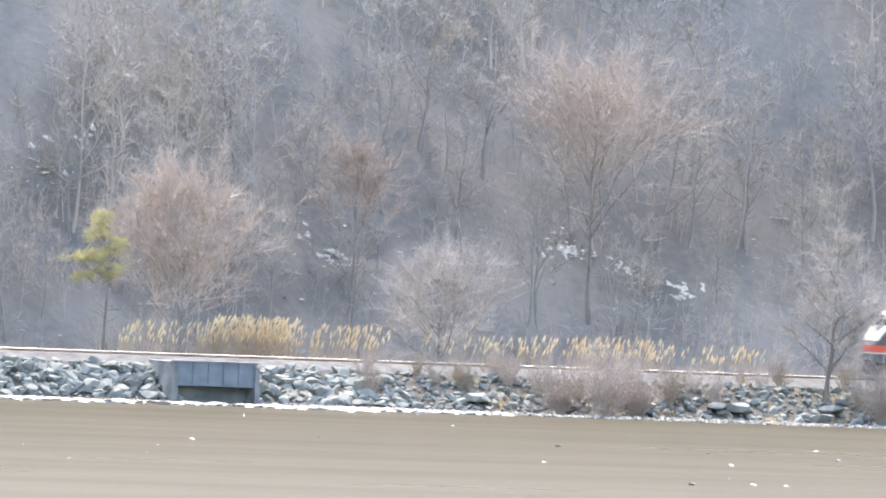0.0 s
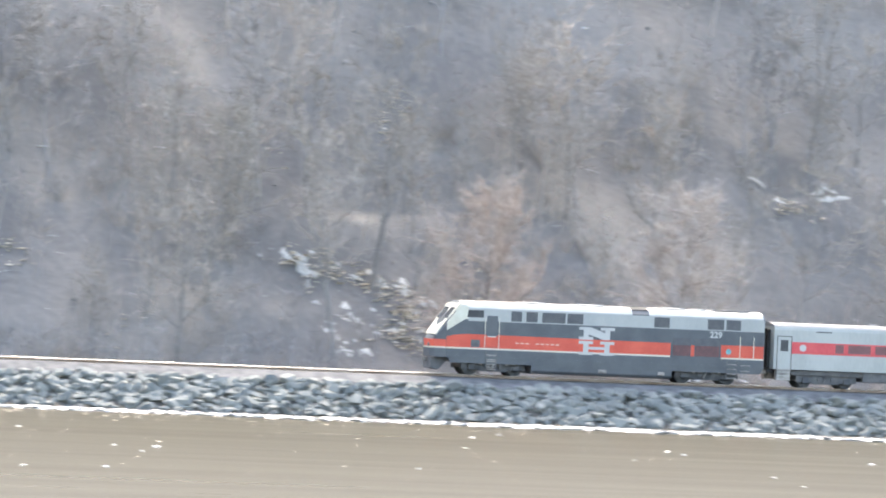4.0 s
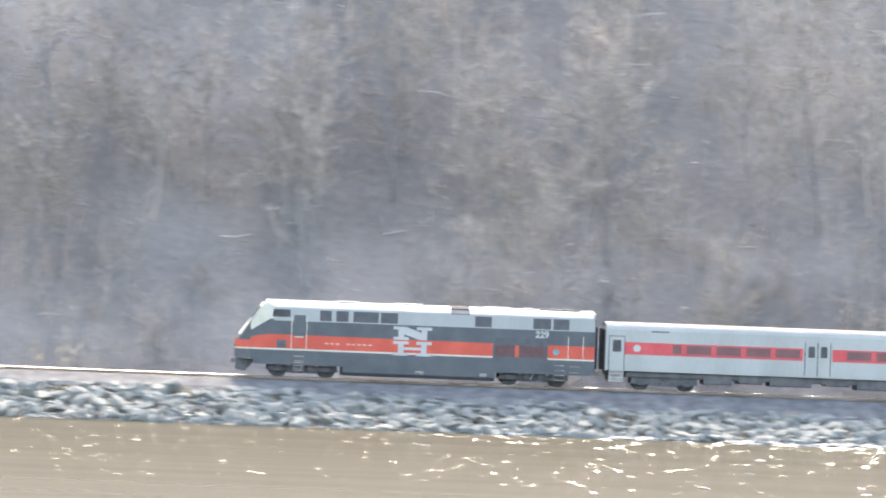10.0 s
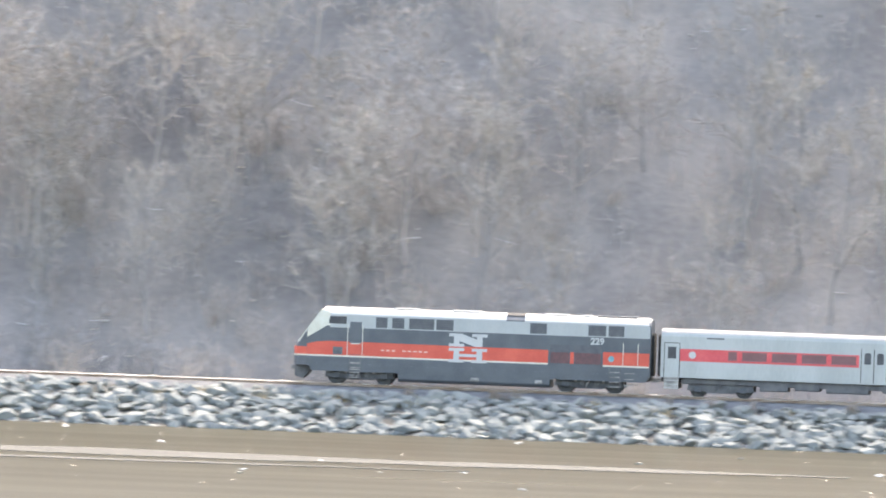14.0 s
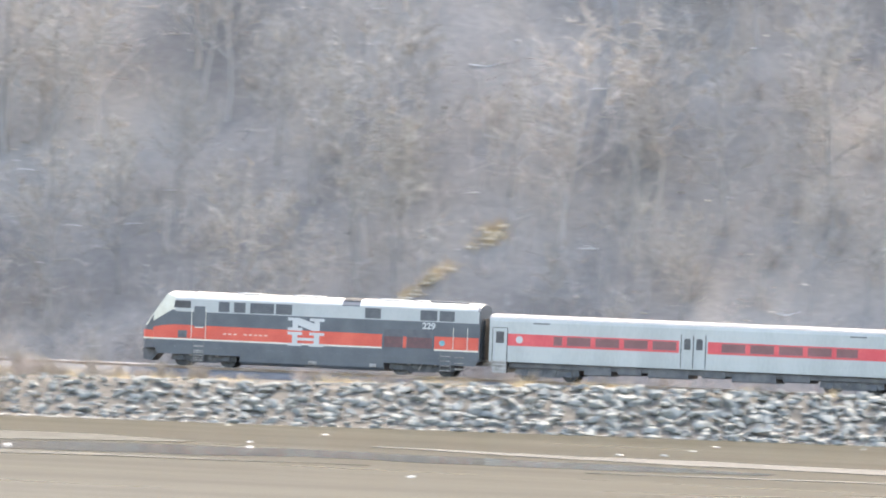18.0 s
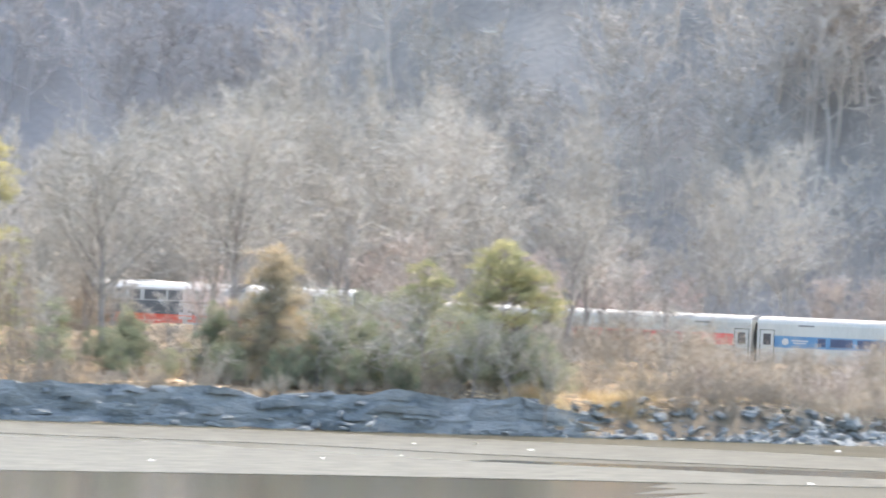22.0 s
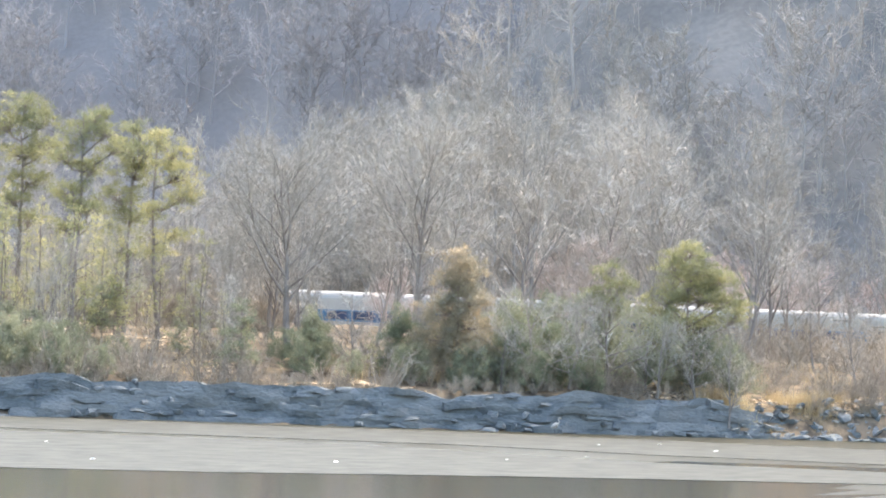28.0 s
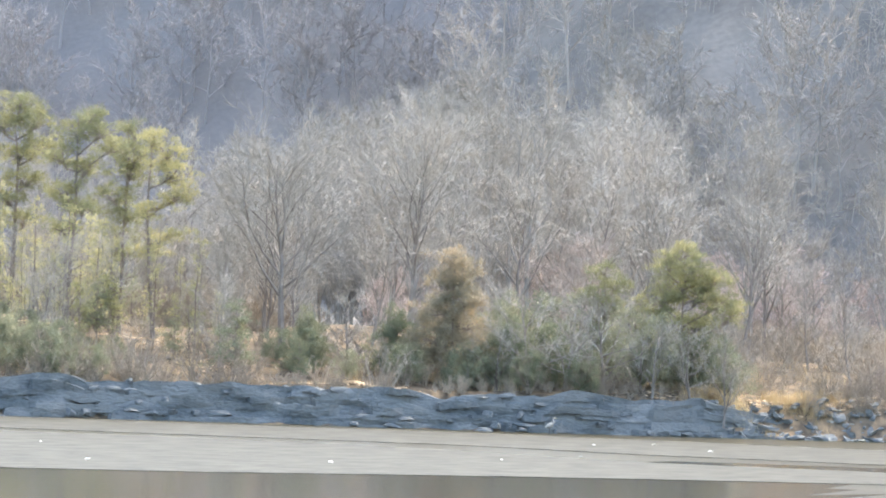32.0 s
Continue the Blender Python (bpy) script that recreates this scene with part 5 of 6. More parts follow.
    tagged(new("bank_brush", arrays_mesh("bank_brush", v, f, BRUSH_M)), "low tan-brown leafless brush covering the bank", "brush", kind="stuff")
    sap = make_tree("sapling", "thin leafless sapling on the bank", bare_tree_shapes(60, 4.6, 0.26, 10, 4, 8, 0.3, 0.012, 0.010), BARK, TWIG, up_at(-166.1, 556))
    for x, y, sc in ((-172, 552, 1.0), (-160.5, 557, 0.7), (-177, 549, 1.15), (-152, 557, 0.75), (226, 556, 1.0), (246, 555, 1.2), (251, 554, 0.9)):
        place(sap, up_at(x, y, rng.uniform(0, 6.28), sc))
    # dry grass
    tufts = [(rng.uniform(-182, -120), 0, 0.4) for _ in range(60)] + [(rng.uniform(-120, 60), 0, 0.25) for _ in range(45)] + [(rng.uniform(205, 255), 0, 0.4) for _ in range(25)]
    tufts = [(x, float(shore_y(x)) + 2 + (560.4 - float(shore_y(x)) - 2) * rng.uniform(0.4, 1), r) for x, _, r in tufts]
    streak = [(-139.1 + 1.15 * k + rng.gauss(0, 0.22), 581.5 + k + rng.gauss(0, 0.2), 0.3) for k in [rng.choice((rng.uniform(0, 1.7), rng.uniform(0, 2.4), rng.uniform(3.2, 4.0))) for _ in range(24)]]
    v, f = blades(rng, 60, tufts + streak, 0.25, 0.7, 0.012)
    pale = [rock_shape(rng, 0.5, 0.6) for _ in range(5)]
    v2, f2 = scatter(pale, [(rng.randrange(5), x + rng.gauss(0, 0.25), y + rng.gauss(0, 0.2), float(height(x, y)) + 0.05, rng.uniform(0, 6.28), rng.uniform(0.10, 0.32)) for x, y, _ in streak for _ in range(9)])
    tagged(new("pale_outcrop", arrays_mesh("pale_outcrop", v2, f2, PALE_LEAF)), "pale broken stones in a slanting streak on the slope", "stones", kind="stuff")
    tagged(new("dry_grass", arrays_mesh("dry_grass", v, f, DRY)), "dry tan grass tufts along the bank", "grass", kind="stuff")


far_bank_plants()


def wooded_point():
    """The rocky wooded point in front of the track."""
    rng = random.Random(71)
    # ledge of bedrock along the water, in worn beds broken by joints
    ledge = thing("rock_ledge", "dark blue-grey bedrock ledge along the waterline", "rock")
    xs = np.arange(-300.0, -182.0, 0.42)
    beds = 7
    v, f = [], []
    shift, batter, left = [0.0] * beds, [0.0] * beds, [0] * beds
    for x in xs:
        end = min(1.0, max(0.12, (-181.5 - x) / 7.0))
        top = (2.05 + 0.35 * float(wob(x, 0.0, 9.0, 1.0)) + 0.25 * float(wob(x, 0.0, 3.1, 4.0)) + 0.15 * float(wob(x, 0.0, 1.1, 6.0))) * end
        ys, last = float(shore_y(x)), -0.4
        for b in range(beds):
            left[b] -= 1
            if left[b] < 0:
                left[b], shift[b], batter[b] = rng.randrange(1, 4), rng.gauss(0, 0.24), rng.gauss(0.03, 0.10)
            y = ys - 0.8 + 0.30 * b + shift[b] + 0.22 * float(wob(x, b * 1.1, 6.0, 2.0)) + rng.uniform(-0.04, 0.04)
            z = -0.3 + (top + 0.3) * (b + 1) / beds + 0.13 * float(wob(x, b * 2.0, 5.3, 2.0 + b)) * end
            v += [(x, y, last - 0.05), (x + rng.uniform(-0.08, 0.08), y + batter[b], z + rng.uniform(-0.03, 0.03))]
            last = z
        v.append((x, ys + 5.6, max(0.1, top - 0.45)))
    rows = 2 * beds + 1
    for i in range(len(xs) - 1):
        for j in range(rows - 1):
            k, m = rows * i + j, rows * (i + 1) + j
            f += [(k, m, m + 1), (k, m + 1, k + 1)] if rng.random() < 0.5 else [(k, m, k + 1), (m, m + 1, k + 1)]
    part("ledge_core", Shape().add(v, f), LEDGE, ledge, "bedded dark bedrock face")
    shapes = [arrays_mesh("ledge_block", *rock_shape(rng, 0.5, 0.7, 0.05, 26, 1.0), LEDGE) for _ in range(12)]
    for course, (z, off, tall) in enumerate(((0.0, -0.75, 0.8), (0.45, -0.25, 0.8), (0.95, 0.35, 0.8), (1.45, 0.95, 0.8), (1.9, 1.6, 0.7))):
        x = -262.0
        while x < -184.0 - course * 1.6:
            ln = rng.choice((0.4, 0.6, 0.8, 1.1, 1.5))
            x += ln * 0.45
            if rng.random() < 0.34:
                ob = part("ledge_block", shapes[rng.randrange(12)], None, ledge)
                slope = math.atan((float(shore_y(x + 2)) - float(shore_y(x - 2))) / 4)
                drop = 0.3 * float(wob(x, course * 4.0, 6.0, 5.0))
                ob.matrix_basis = Matrix.LocRotScale((x, float(shore_y(x)) + off + rng.uniform(-0.2, 0.35), z + drop), Euler((rng.uniform(-0.02, 0.16), rng.uniform(-0.12, 0.12), slope + rng.uniform(-0.5, 0.5))), (ln, rng.uniform(0.5, 0.9), tall * rng.uniform(0.4, 0.8)))
            x += ln * 0.6
    # pines: x, y, height, lean, then the masses of their crowns
    tall, low = "tall slender pine with an open yellow-green crown", "round-crowned yellow-green pine on the rocky point"
    pines = ((tall, -224.1, 505.5, 12.6, 0.3, ((1.0, 0, 12.0, 1.0, 0.55), (1.9, -0.3, 11.2, 1.1, 0.55), (0.2, 0.4, 11.2, 1.1, 0.7), (2.3, 0.3, 10.4, 0.8, 0.4), (-0.4, -0.4, 9.7, 1.2, 0.7), (0.9, 0.5, 9.2, 1.1, 0.6), (-0.3, 0, 7.8, 1.3, 0.55), (0.8, 0.2, 6.9, 1.2, 0.45), (-0.6, 0.1, 5.8, 1.0, 0.35))),
             (tall, -223.7, 512.0, 11.9, 0.2, ((0.6, 0, 11.2, 0.9, 0.6), (-0.3, 0.5, 10.3, 1.3, 0.7), (0.9, -0.4, 9.9, 1.0, 0.6), (0.2, 0.2, 8.8, 1.5, 0.7), (-0.6, -0.3, 7.6, 1.2, 0.6), (0.6, 0, 6.6, 1.3, 0.5), (-0.5, 0.2, 5.5, 1.2, 0.4), (0.5, 0, 4.6, 0.9, 0.3))),
             (tall, -219.7, 508.0, 11.6, -0.7, ((-0.4, 0, 11.2, 0.8, 0.55), (0.3, 0.2, 10.3, 1.1, 0.7), (0.9, -0.2, 9.2, 1.1, 0.75), (1.0, 0.2, 8.0, 1.0, 0.7), (0.0, 0, 7.3, 1.0, 0.5), (0.6, 0, 5.9, 1.0, 0.4), (-0.5, 0.2, 4.9, 0.8, 0.3))),
             (tall, -229.6, 510.0, 12.8, 0.2, ((0.2, 0, 12.2, 1.3, 0.7), (1.2, 0.2, 11.2, 1.3, 0.75), (-0.9, 0.2, 11.0, 1.3, 0.7), (1.6, -0.2, 9.9, 1.2, 0.7), (0.1, 0.3, 9.4, 1.6, 0.7), (0.8, 0, 8.0, 1.4, 0.6), (-0.4, 0, 6.8, 1.4, 0.5), (0.7, 0.2, 5.8, 1.2, 0.4))),
             (tall, -233.2, 508.0, 12.6, 0.1, ((0.0, 0, 12.0, 1.2, 0.7), (1.0, 0.2, 10.8, 1.4, 0.8), (-0.8, 0.2, 10.2, 1.4, 0.8), (0.4, 0, 8.8, 1.4, 0.6))),
             (low, -191.3, 516.0, 7.9, 0.1, ((-0.2, 0, 7.3, 1.2, 0.6), (-1.1, 0.2, 6.4, 1.2, 0.7), (0.8, -0.2, 6.6, 1.1, 0.7), (1.7, 0.1, 5.7, 1.1, 0.8), (-0.3, 0.5, 5.5, 1.6, 0.8), (2.4, -0.2, 4.8, 0.9, 0.8), (0.7, 0.3, 4.9, 1.5, 0.7), (2.9, 0.1, 3.9, 0.7, 0.7), (-1.3, 0, 4.6, 1.2, 0.6), (-0.6, 0.2, 3.6, 1.5, 0.7), (0.9, -0.2, 3.3, 1.3, 0.6), (-1.5, 0, 2.7, 1.2, 0.6), (0.2, 0.3, 2.3, 1.3, 0.5))),
             (low, -196.0, 516.0, 6.4, 0.1, ((0.0, 0, 6.0, 0.8, 0.5), (0.5, 0.2, 5.2, 0.9, 0.5), (-0.5, -0.2, 4.8, 0.9, 0.5), (0.1, 0.3, 3.9, 1.0, 0.5))))
    for i, (label, x, y, h, lean, masses) in enumerate(pines):
        make_tree("pine_tree", label, massed_shapes(80 + i, h, masses, lean), PINE_BARK, NEEDLE, up_at(x, y), "pines on the point")
    soft = ((0, 0, 4.1, 0.4, 0.4), (0.1, 0, 3.4, 0.7, 0.4), (-0.1, 0.1, 2.6, 1.1, 0.5), (0.2, 0, 1.7, 1.3, 0.5), (-0.2, -0.2, 1.0, 1.2, 0.4))
    young = make_tree("young_pine", "young soft green pine on the rocky point", massed_shapes(95, 4.5, soft, 0.0, 0.010, 70, 14, 2), PINE_BARK, CEDAR_M, up_at(-211.6, 500.5))
    for x, y, s in ((-221.5, 504, 0.7), (-196.8, 519, 0.9), (-227.5, 520, 1.2), (-208.9, 503.2, 0.55), (-216.6, 503.5, 0.5)):
        place(young, up_at(x, y, rng.uniform(0, 6.28), s))
    airy = [make_tree("yellow_sapling", "slender sapling with sparse yellow-green leaves", wisp_shapes(94 + 10 * i, 5.6 + 0.8 * i, 1.15), PINE_BARK, YELLOW_NEEDLE, up_at(-221.4 + 2.5 * i, 506), "yellowish saplings") for i in range(3)]
    for i in range(56):
        q = rng.uniform(-0.4575, -0.4245)
        y = rng.uniform(501, 530)
        place(airy[i % 3], up_at(q * y, y, rng.uniform(0, 6.28), rng.uniform(0.45, 1.15) * (1.0 if q < -0.435 else 0.75)))
    bushy = make_tree("yellow_bush", "yellow-green leafy bush between the pines", wisp_shapes(99, 3.2, 1.3, 60, 14), PINE_BARK, YELLOW_NEEDLE, up_at(-221.9, 502.5))
    for x, y, sc in ((-221.0, 504.5, 1.1), (-222.6, 505.5, 0.9), (-216.8, 507, 0.7), (-214.5, 508, 0.6), (-206.9, 508, 0.55), (-230.0, 507, 0.9)):
        place(bushy, up_at(x, y, rng.uniform(0, 6.28), sc))
    # evergreens
    wide = make_tree("evergreen_thicket", "rounded olive-green evergreen thicket on the point", evergreen_shapes(98, 4.4, 2.5, 46, 120), PINE_BARK, CEDAR_M, up_at(-199.4, 511.5))
    for x, y, sc in ((-196.6, 510.5, 0.85), (-192.4, 512.8, 0.95), (-190.4, 514.6, 0.75), (-188.6, 516, 0.7), (-222.8, 496.5, 0.62), (-220.4, 497.2, 0.55), (-225.0, 497.5, 0.6), (-218.2, 498.5, 0.35), (-198, 515, 1.1), (-194.3, 517, 1.1), (-203.8, 512, 0.7), (-209.6, 505.5, 0.62), (-206.3, 509.5, 0.4), (-200.8, 508.6, 0.6), (-197.8, 508.4, 0.45), (-194.6, 509.8, 0.5), (-191.4, 517.5, 0.95), (-212.0, 507.5, 0.42), (-203.5, 505.6, 0.5), (-200.2, 506.4, 0.55), (-196.8, 507.2, 0.5), (-194.2, 508.4, 0.4), (-206.6, 504.6, 0.38), (-219.2, 491.8, 0.7), (-221.4, 490.6, 0.75), (-217.2, 493.4, 0.45), (-223.6, 489.6, 0.7)):
        place(wide, up_at(x, y, rng.uniform(0, 6.28), sc))
    brown = ((0.1, 0, 6.7, 0.7, 0.6), (0.5, 0.2, 5.8, 1.0, 0.7), (-0.4, 0, 5.2, 1.1, 0.7), (0.8, -0.2, 4.4, 1.3, 0.8), (-0.7, 0.2, 3.8, 1.5, 0.8), (0.5, 0.2, 3.0, 1.7, 0.8), (-0.8, -0.2, 2.2, 1.7, 0.8), (0.9, 0, 1.6, 1.7, 0.8), (-0.3, 0.2, 0.8, 2.1, 0.7))
    make_tree("browned_cedar", "tall cedar with browned olive foliage", massed_shapes(97, 7.2, brown, 0.0, 0.014, 100, 14, 0, (0.16, 0.34), 0.024, 0.8), PINE_BARK, BROWN_CEDAR, up_at(-202.2, 509.0))
    dusky = ((0, 0, 3.7, 0.5, 0.5), (0.2, 0, 2.9, 0.9, 0.6), (-0.3, 0, 2.2, 1.2, 0.6), (0.3, 0.2, 1.4, 1.4, 0.6), (-0.2, 0, 0.7, 1.4, 0.5))
    small = make_tree("cedar", "dark green cedar at the rocky edge", massed_shapes(96, 4.0, dusky, 0.0, 0.014, 100, 14, 0, (0.16, 0.32), 0.024, 0.8), PINE_BARK, CEDAR_M, up_at(-205.4, 508.5, 0, 0.9))
    for x, y, sc in ((-200.3, 512, 1.1), (-209.8, 506.5, 0.8), (-198.6, 508.6, 0.9)):
        place(small, up_at(x, y, rng.uniform(0, 6.28), sc))
    crooked = make_tree("pale_limbed_tree", "low leafless tree with crooked grey limbs", bare_tree_shapes(113, 6.0, 0.75, 13, 7, 7, 0.14, 0.020, 0.012, 0.1), BARK, TWIG, up_at(-193.5, 510.2, 0.5))
    for x, y, sc in ((-197.3, 508.6, 1.1), (-205.6, 509.5, 0.7), (-195.4, 508.8, 0.95), (-199.0, 507.6, 0.7), (-191.2, 511.5, 0.75), (-189.4, 512.6, 0.8), (-207.6, 507.5, 0.6)):
        place(crooked, up_at(x, y, rng.uniform(0, 6.28), sc))
    # leafless trees
    make_tree("great_bare_tree", "great leafless tree with a wide silvery crown", bare_tree_shapes(101, 13.8, 0.64, 22, 11, 18, 0.30, 0.018, 0.013, rise=0.25), BARK, TWIG, up_at(-209.4, 520, 0.3, 1.0))
    make_tree("many_limbed_tree", "leafless tree with many pale limbs", bare_tree_shapes(102, 12.6, 0.66, 20, 11, 18, 0.26, 0.018, 0.013, rise=0.3), BARK, TWIG, up_at(-213.8, 512.5, 1.2))
    mid = [make_tree("slender_bare_tree", "slender leafless grey tree on the point", bare_tree_shapes(103 + i, 8.6, 0.46, 14, 7, 12, 0.2, 0.012, 0.012, rise=0.6), BARK, TWIG, up_at(-217.5 + 4 * i, 519 + 6 * i)) for i in range(3)]
    for x, y, s in ((-221, 527, 1.25), (-206, 527, 1.35), (-203, 532, 1.4), (-199, 533, 1.2), (-211.5, 533, 1.5), (-216, 538, 1.5), (-226, 536, 1.3), (-231, 532, 1.2), (-206.5, 516, 0.7), (-201.5, 538, 1.5), (-195, 536, 1.2), (-207, 546, 1.5), (-221, 546, 1.5), (-233, 542, 1.4), (-197, 545, 1.3), (-212, 549, 1.5), (-240, 530, 1.3), (-245, 520, 1.3)):
        place(mid[rng.randrange(3)], up_at(x, y, rng.uniform(0, 6.28), s))
    for _ in range(26):
        y = rng.uniform(535, 557)
        place(mid[rng.randrange(3)], up_at(rng.uniform(-0.452, -0.417) * y, y, rng.uniform(0, 6.28), rng.uniform(0.4, 0.8)))
    for _ in range(34):
        x = rng.uniform(-240, -212)
        y = float(shore_y(x)) + rng.uniform(9, 42)
        place(mid[rng.randrange(3)], up_at(x, y, rng.uniform(0, 6.28), rng.uniform(0.4, 0.85)))
    for x, y, s in [q for q in ((-187.4, 512.5, 0.8), (-184, 524, 0.65), (-181.5, 527, 0.7), (-179.5, 524, 0.6), (-178.5, 531, 0.75), (-176, 528, 0.6), (-183, 534, 0.8), (-174.5, 536, 0.7), (-186, 538, 0.85), (-180, 540, 0.85), (-171.5, 538, 0.55), (-189, 531, 0.8), (-196, 552, 1.0), (-193, 549, 0.9), (-190.5, 553, 1.0), (-187.5, 547, 0.9), (-185, 552, 0.95), (-182.5, 548, 0.9), (-199, 555, 1.0), (-186.5, 556, 0.9), (-178, 546, 0.75)) if not -0.348 < q[0] / q[1] < -0.30]:
        place(mid[rng.randrange(3)], up_at(x, y, rng.uniform(0, 6.28), s))
    rus = make_tree("russet_tree", "leafless tree with reddish budding twigs", bare_tree_shapes(110, 8.2, 0.42, 20, 8, 18, 0.2, 0.010, 0.013), BARK, RUSSET, up_at(-200.5, 524))
    bud = make_tree("budding_tree", "leafless tree hazy with pink budding twigs", bare_tree_shapes(117, 8.6, 0.50, 24, 9, 20, 0.12, 0.010, 0.014), BARK, BUD_TWIG, up_at(-221.5, 574.5))
    for x, y, s in ((-224.0, 577, 0.9), (-219.0, 573, 0.85), (-211.0, 576, 0.95), (-208.2, 578, 1.0), (-205.6, 577, 0.9), (-228.5, 571, 0.8), (-203.0, 579, 0.8), (-226.5, 560, 0.7)):
        place(bud, up_at(x, y, rng.uniform(0, 6.28), s))
    for x, y, s in ((-203.5, 528, 0.8), (-192, 585, 1.0), (-188.5, 583, 0.85), (-196, 588, 1.0), (-183, 581, 0.8)):
        place(rus, up_at(x, y, rng.uniform(0, 6.28), s))
    big = make_tree("tall_bare_tree", "tall leafless silver-grey tree behind the point", bare_tree_shapes(115, 14.0, 0.52, 17, 8, 14, 0.22, 0.010, 0.014, rise=0.7), HILL_BARK, TWIG, up_at(-218, 552))
    for i in range(46):
        x = rng.uniform(-246, -168)
        y = rng.choice((rng.uniform(536, 559), rng.uniform(570, 590)))
        tall = 1.15 if -222 < x < -190 else 0.85
        if y < 562 and x / y > -0.348 or y > 562 and -0.376 < x / y < -0.352:
            continue
        place(big, up_at(x, y, rng.uniform(0, 6.28), tall * rng.uniform(0.75, 1.1)))
    # the tall grove on the flat below the spur
    wide_crown = make_tree("silvery_tree", "tall leafless tree with a full silvery crown", bare_tree_shapes(116, 15.0, 0.46, 22, 9, 16, 0.18, 0.009, 0.016, rise=0.5), HILL_BARK, TWIG, up_at(-236, 583), "trees below the spur")
    for i in range(48):
        q = rng.uniform(-0.424, -0.377)
        y = rng.uniform(571, 606)
        full = float(np.interp(q, [-0.425, -0.417, -0.405, -0.385, -0.362], [0.80, 1.15, 1.15, 1.05, 0.8]))
        place(wide_crown if i % 2 else big, up_at(q * y, y, rng.uniform(0, 6.28), full * rng.uniform(0.8, 1.08)))
    # the same growth climbing the spur, its skyline rising away from the valley
    grown = 0
    while grown < 56:
        q, y, k = rng.uniform(-0.419, -0.374), rng.uniform(602, 642), rng.uniform(0.5, 0.85)
        z = float(height(q * y, y))
        skyline = float(np.interp(q, [-0.420, -0.412, -0.398, -0.385, -0.37], [18.5, 21.0, 22.5, 24.5, 27.0]))
        if z < 3.0 and y > 612 or z + 14.5 * k > skyline:
            continue
        place(wide_crown if grown % 2 else big, up_at(q * y, y, rng.uniform(0, 6.28), k))
        grown += 1
    make_tree("dead_tree", "bleached dead tree with a broken top", bare_tree_shapes(111, 4.8, 0.34, 7, 3, 3, 0.45, 0.022, 0.012), PALE_BARK, PALE_BARK, up_at(-194.6, 511.8, 0.5))
    make_tree("twisted_tree", "small crooked leafless tree on the ledge", bare_tree_shapes(112, 5.2, 0.45, 10, 5, 9, 0.35, 0.016, 0.012, 0.2), BARK, TWIG, up_at(-207.9, 508, 0.5))
    # undergrowth, grass and litter
    arr = [tri_arrays(shrub_shape(320 + i, 1.5, 0.8, 11, 6, 4)) for i in range(3)]
    spots = []
    for _ in range(760):
        x = rng.uniform(-250, -172)
        d = rng.choice((rng.uniform(1.6, 7), rng.uniform(1.6, 7), rng.uniform(2.5, 14), rng.uniform(3, 45)))
        y = float(shore_y(x)) + d
        if y < 560 and (d > 9 or float(wob(x, d * 2.0, 7.0, 1.3)) > rng.uniform(-0.6, 0.5)):
            spots.append((rng.randrange(3), x, y, float(height(x, y)), rng.uniform(0, 6.28), rng.choice((0.35, 0.5, 0.6, 0.8, 1.1, 1.4)) * rng.uniform(0.85, 1.15)))
    for _ in range(190):
        x = rng.uniform(-190, -170)
        y = float(shore_y(x)) + rng.choice((rng.uniform(0.8, 4), rng.uniform(1.2, 16)))
        spots.append((rng.randrange(3), x, y, float(height(x, y)), rng.uniform(0, 6.28), rng.uniform(0.35, 0.9)))
    for _ in range(150):
        y = rng.uniform(528, 557)
        q = rng.uniform(-0.455, -0.419)
        spots.append((rng.randrange(3), q * y, y, float(height(q * y, y)), rng.uniform(0, 6.28), rng.uniform(1.2, 2.3)))
    for _ in range(150):
        y = rng.uniform(530, 558)
        q = rng.uniform(-0.46, -0.362)
        if not -0.417 < q < -0.399:
            spots.append((rng.randrange(3), q * y, y, float(height(q * y, y)), rng.uniform(0, 6.28), rng.uniform(0.9, 1.7)))
    # taller tangle in front of the train, beside the round-crowned pine
    for _ in range(70):
        y = rng.uniform(530, 557)
        q = rng.uniform(-0.368, -0.344)
        spots.append((rng.randrange(3), q * y, y, float(height(q * y, y)), rng.uniform(0, 6.28), rng.uniform(0.9, 1.9)))
    spots = [q for q in spots if not (-190.5 < q[1] < -184.5 and q[2] < float(shore_y(q[1])) + 6)]
    for _ in range(220):
        x = rng.uniform(-250, -188)
        y = float(shore_y(x)) + rng.uniform(1.7, 3.6)
        spots.append((rng.randrange(3), x, y, float(height(x, y)), rng.uniform(0, 6.28), rng.uniform(0.25, 0.6)))
    v, f = scatter(arr, spots)
    tagged(new("undergrowth", arrays_mesh("undergrowth", v, f, BRUSH_M)), "leafless undergrowth on the point", "brush", kind="stuff")
    tufts = [(-187.8 + rng.gauss(0, 0.9), 514.2 + rng.gauss(0, 0.4), 0.35) for _ in range(40)] + [(-184.8 + rng.gauss(0, 1.1), 517.6 + rng.gauss(0, 0.6), 0.35) for _ in range(30)]
    tufts += [(rng.uniform(-232, -180), 0, 0.5) for _ in range(70)]
    tufts = [(x, y or float(shore_y(x)) + rng.uniform(3.5, 20), r) for x, y, r in tufts]
    v, f = blades(rng, 70, tufts, 0.3, 0.85, 0.012)
    tagged(new("point_grass", arrays_mesh("point_grass", v, f, DRY)), "tall dry orange-tan grass on the point", "grass", kind="stuff")
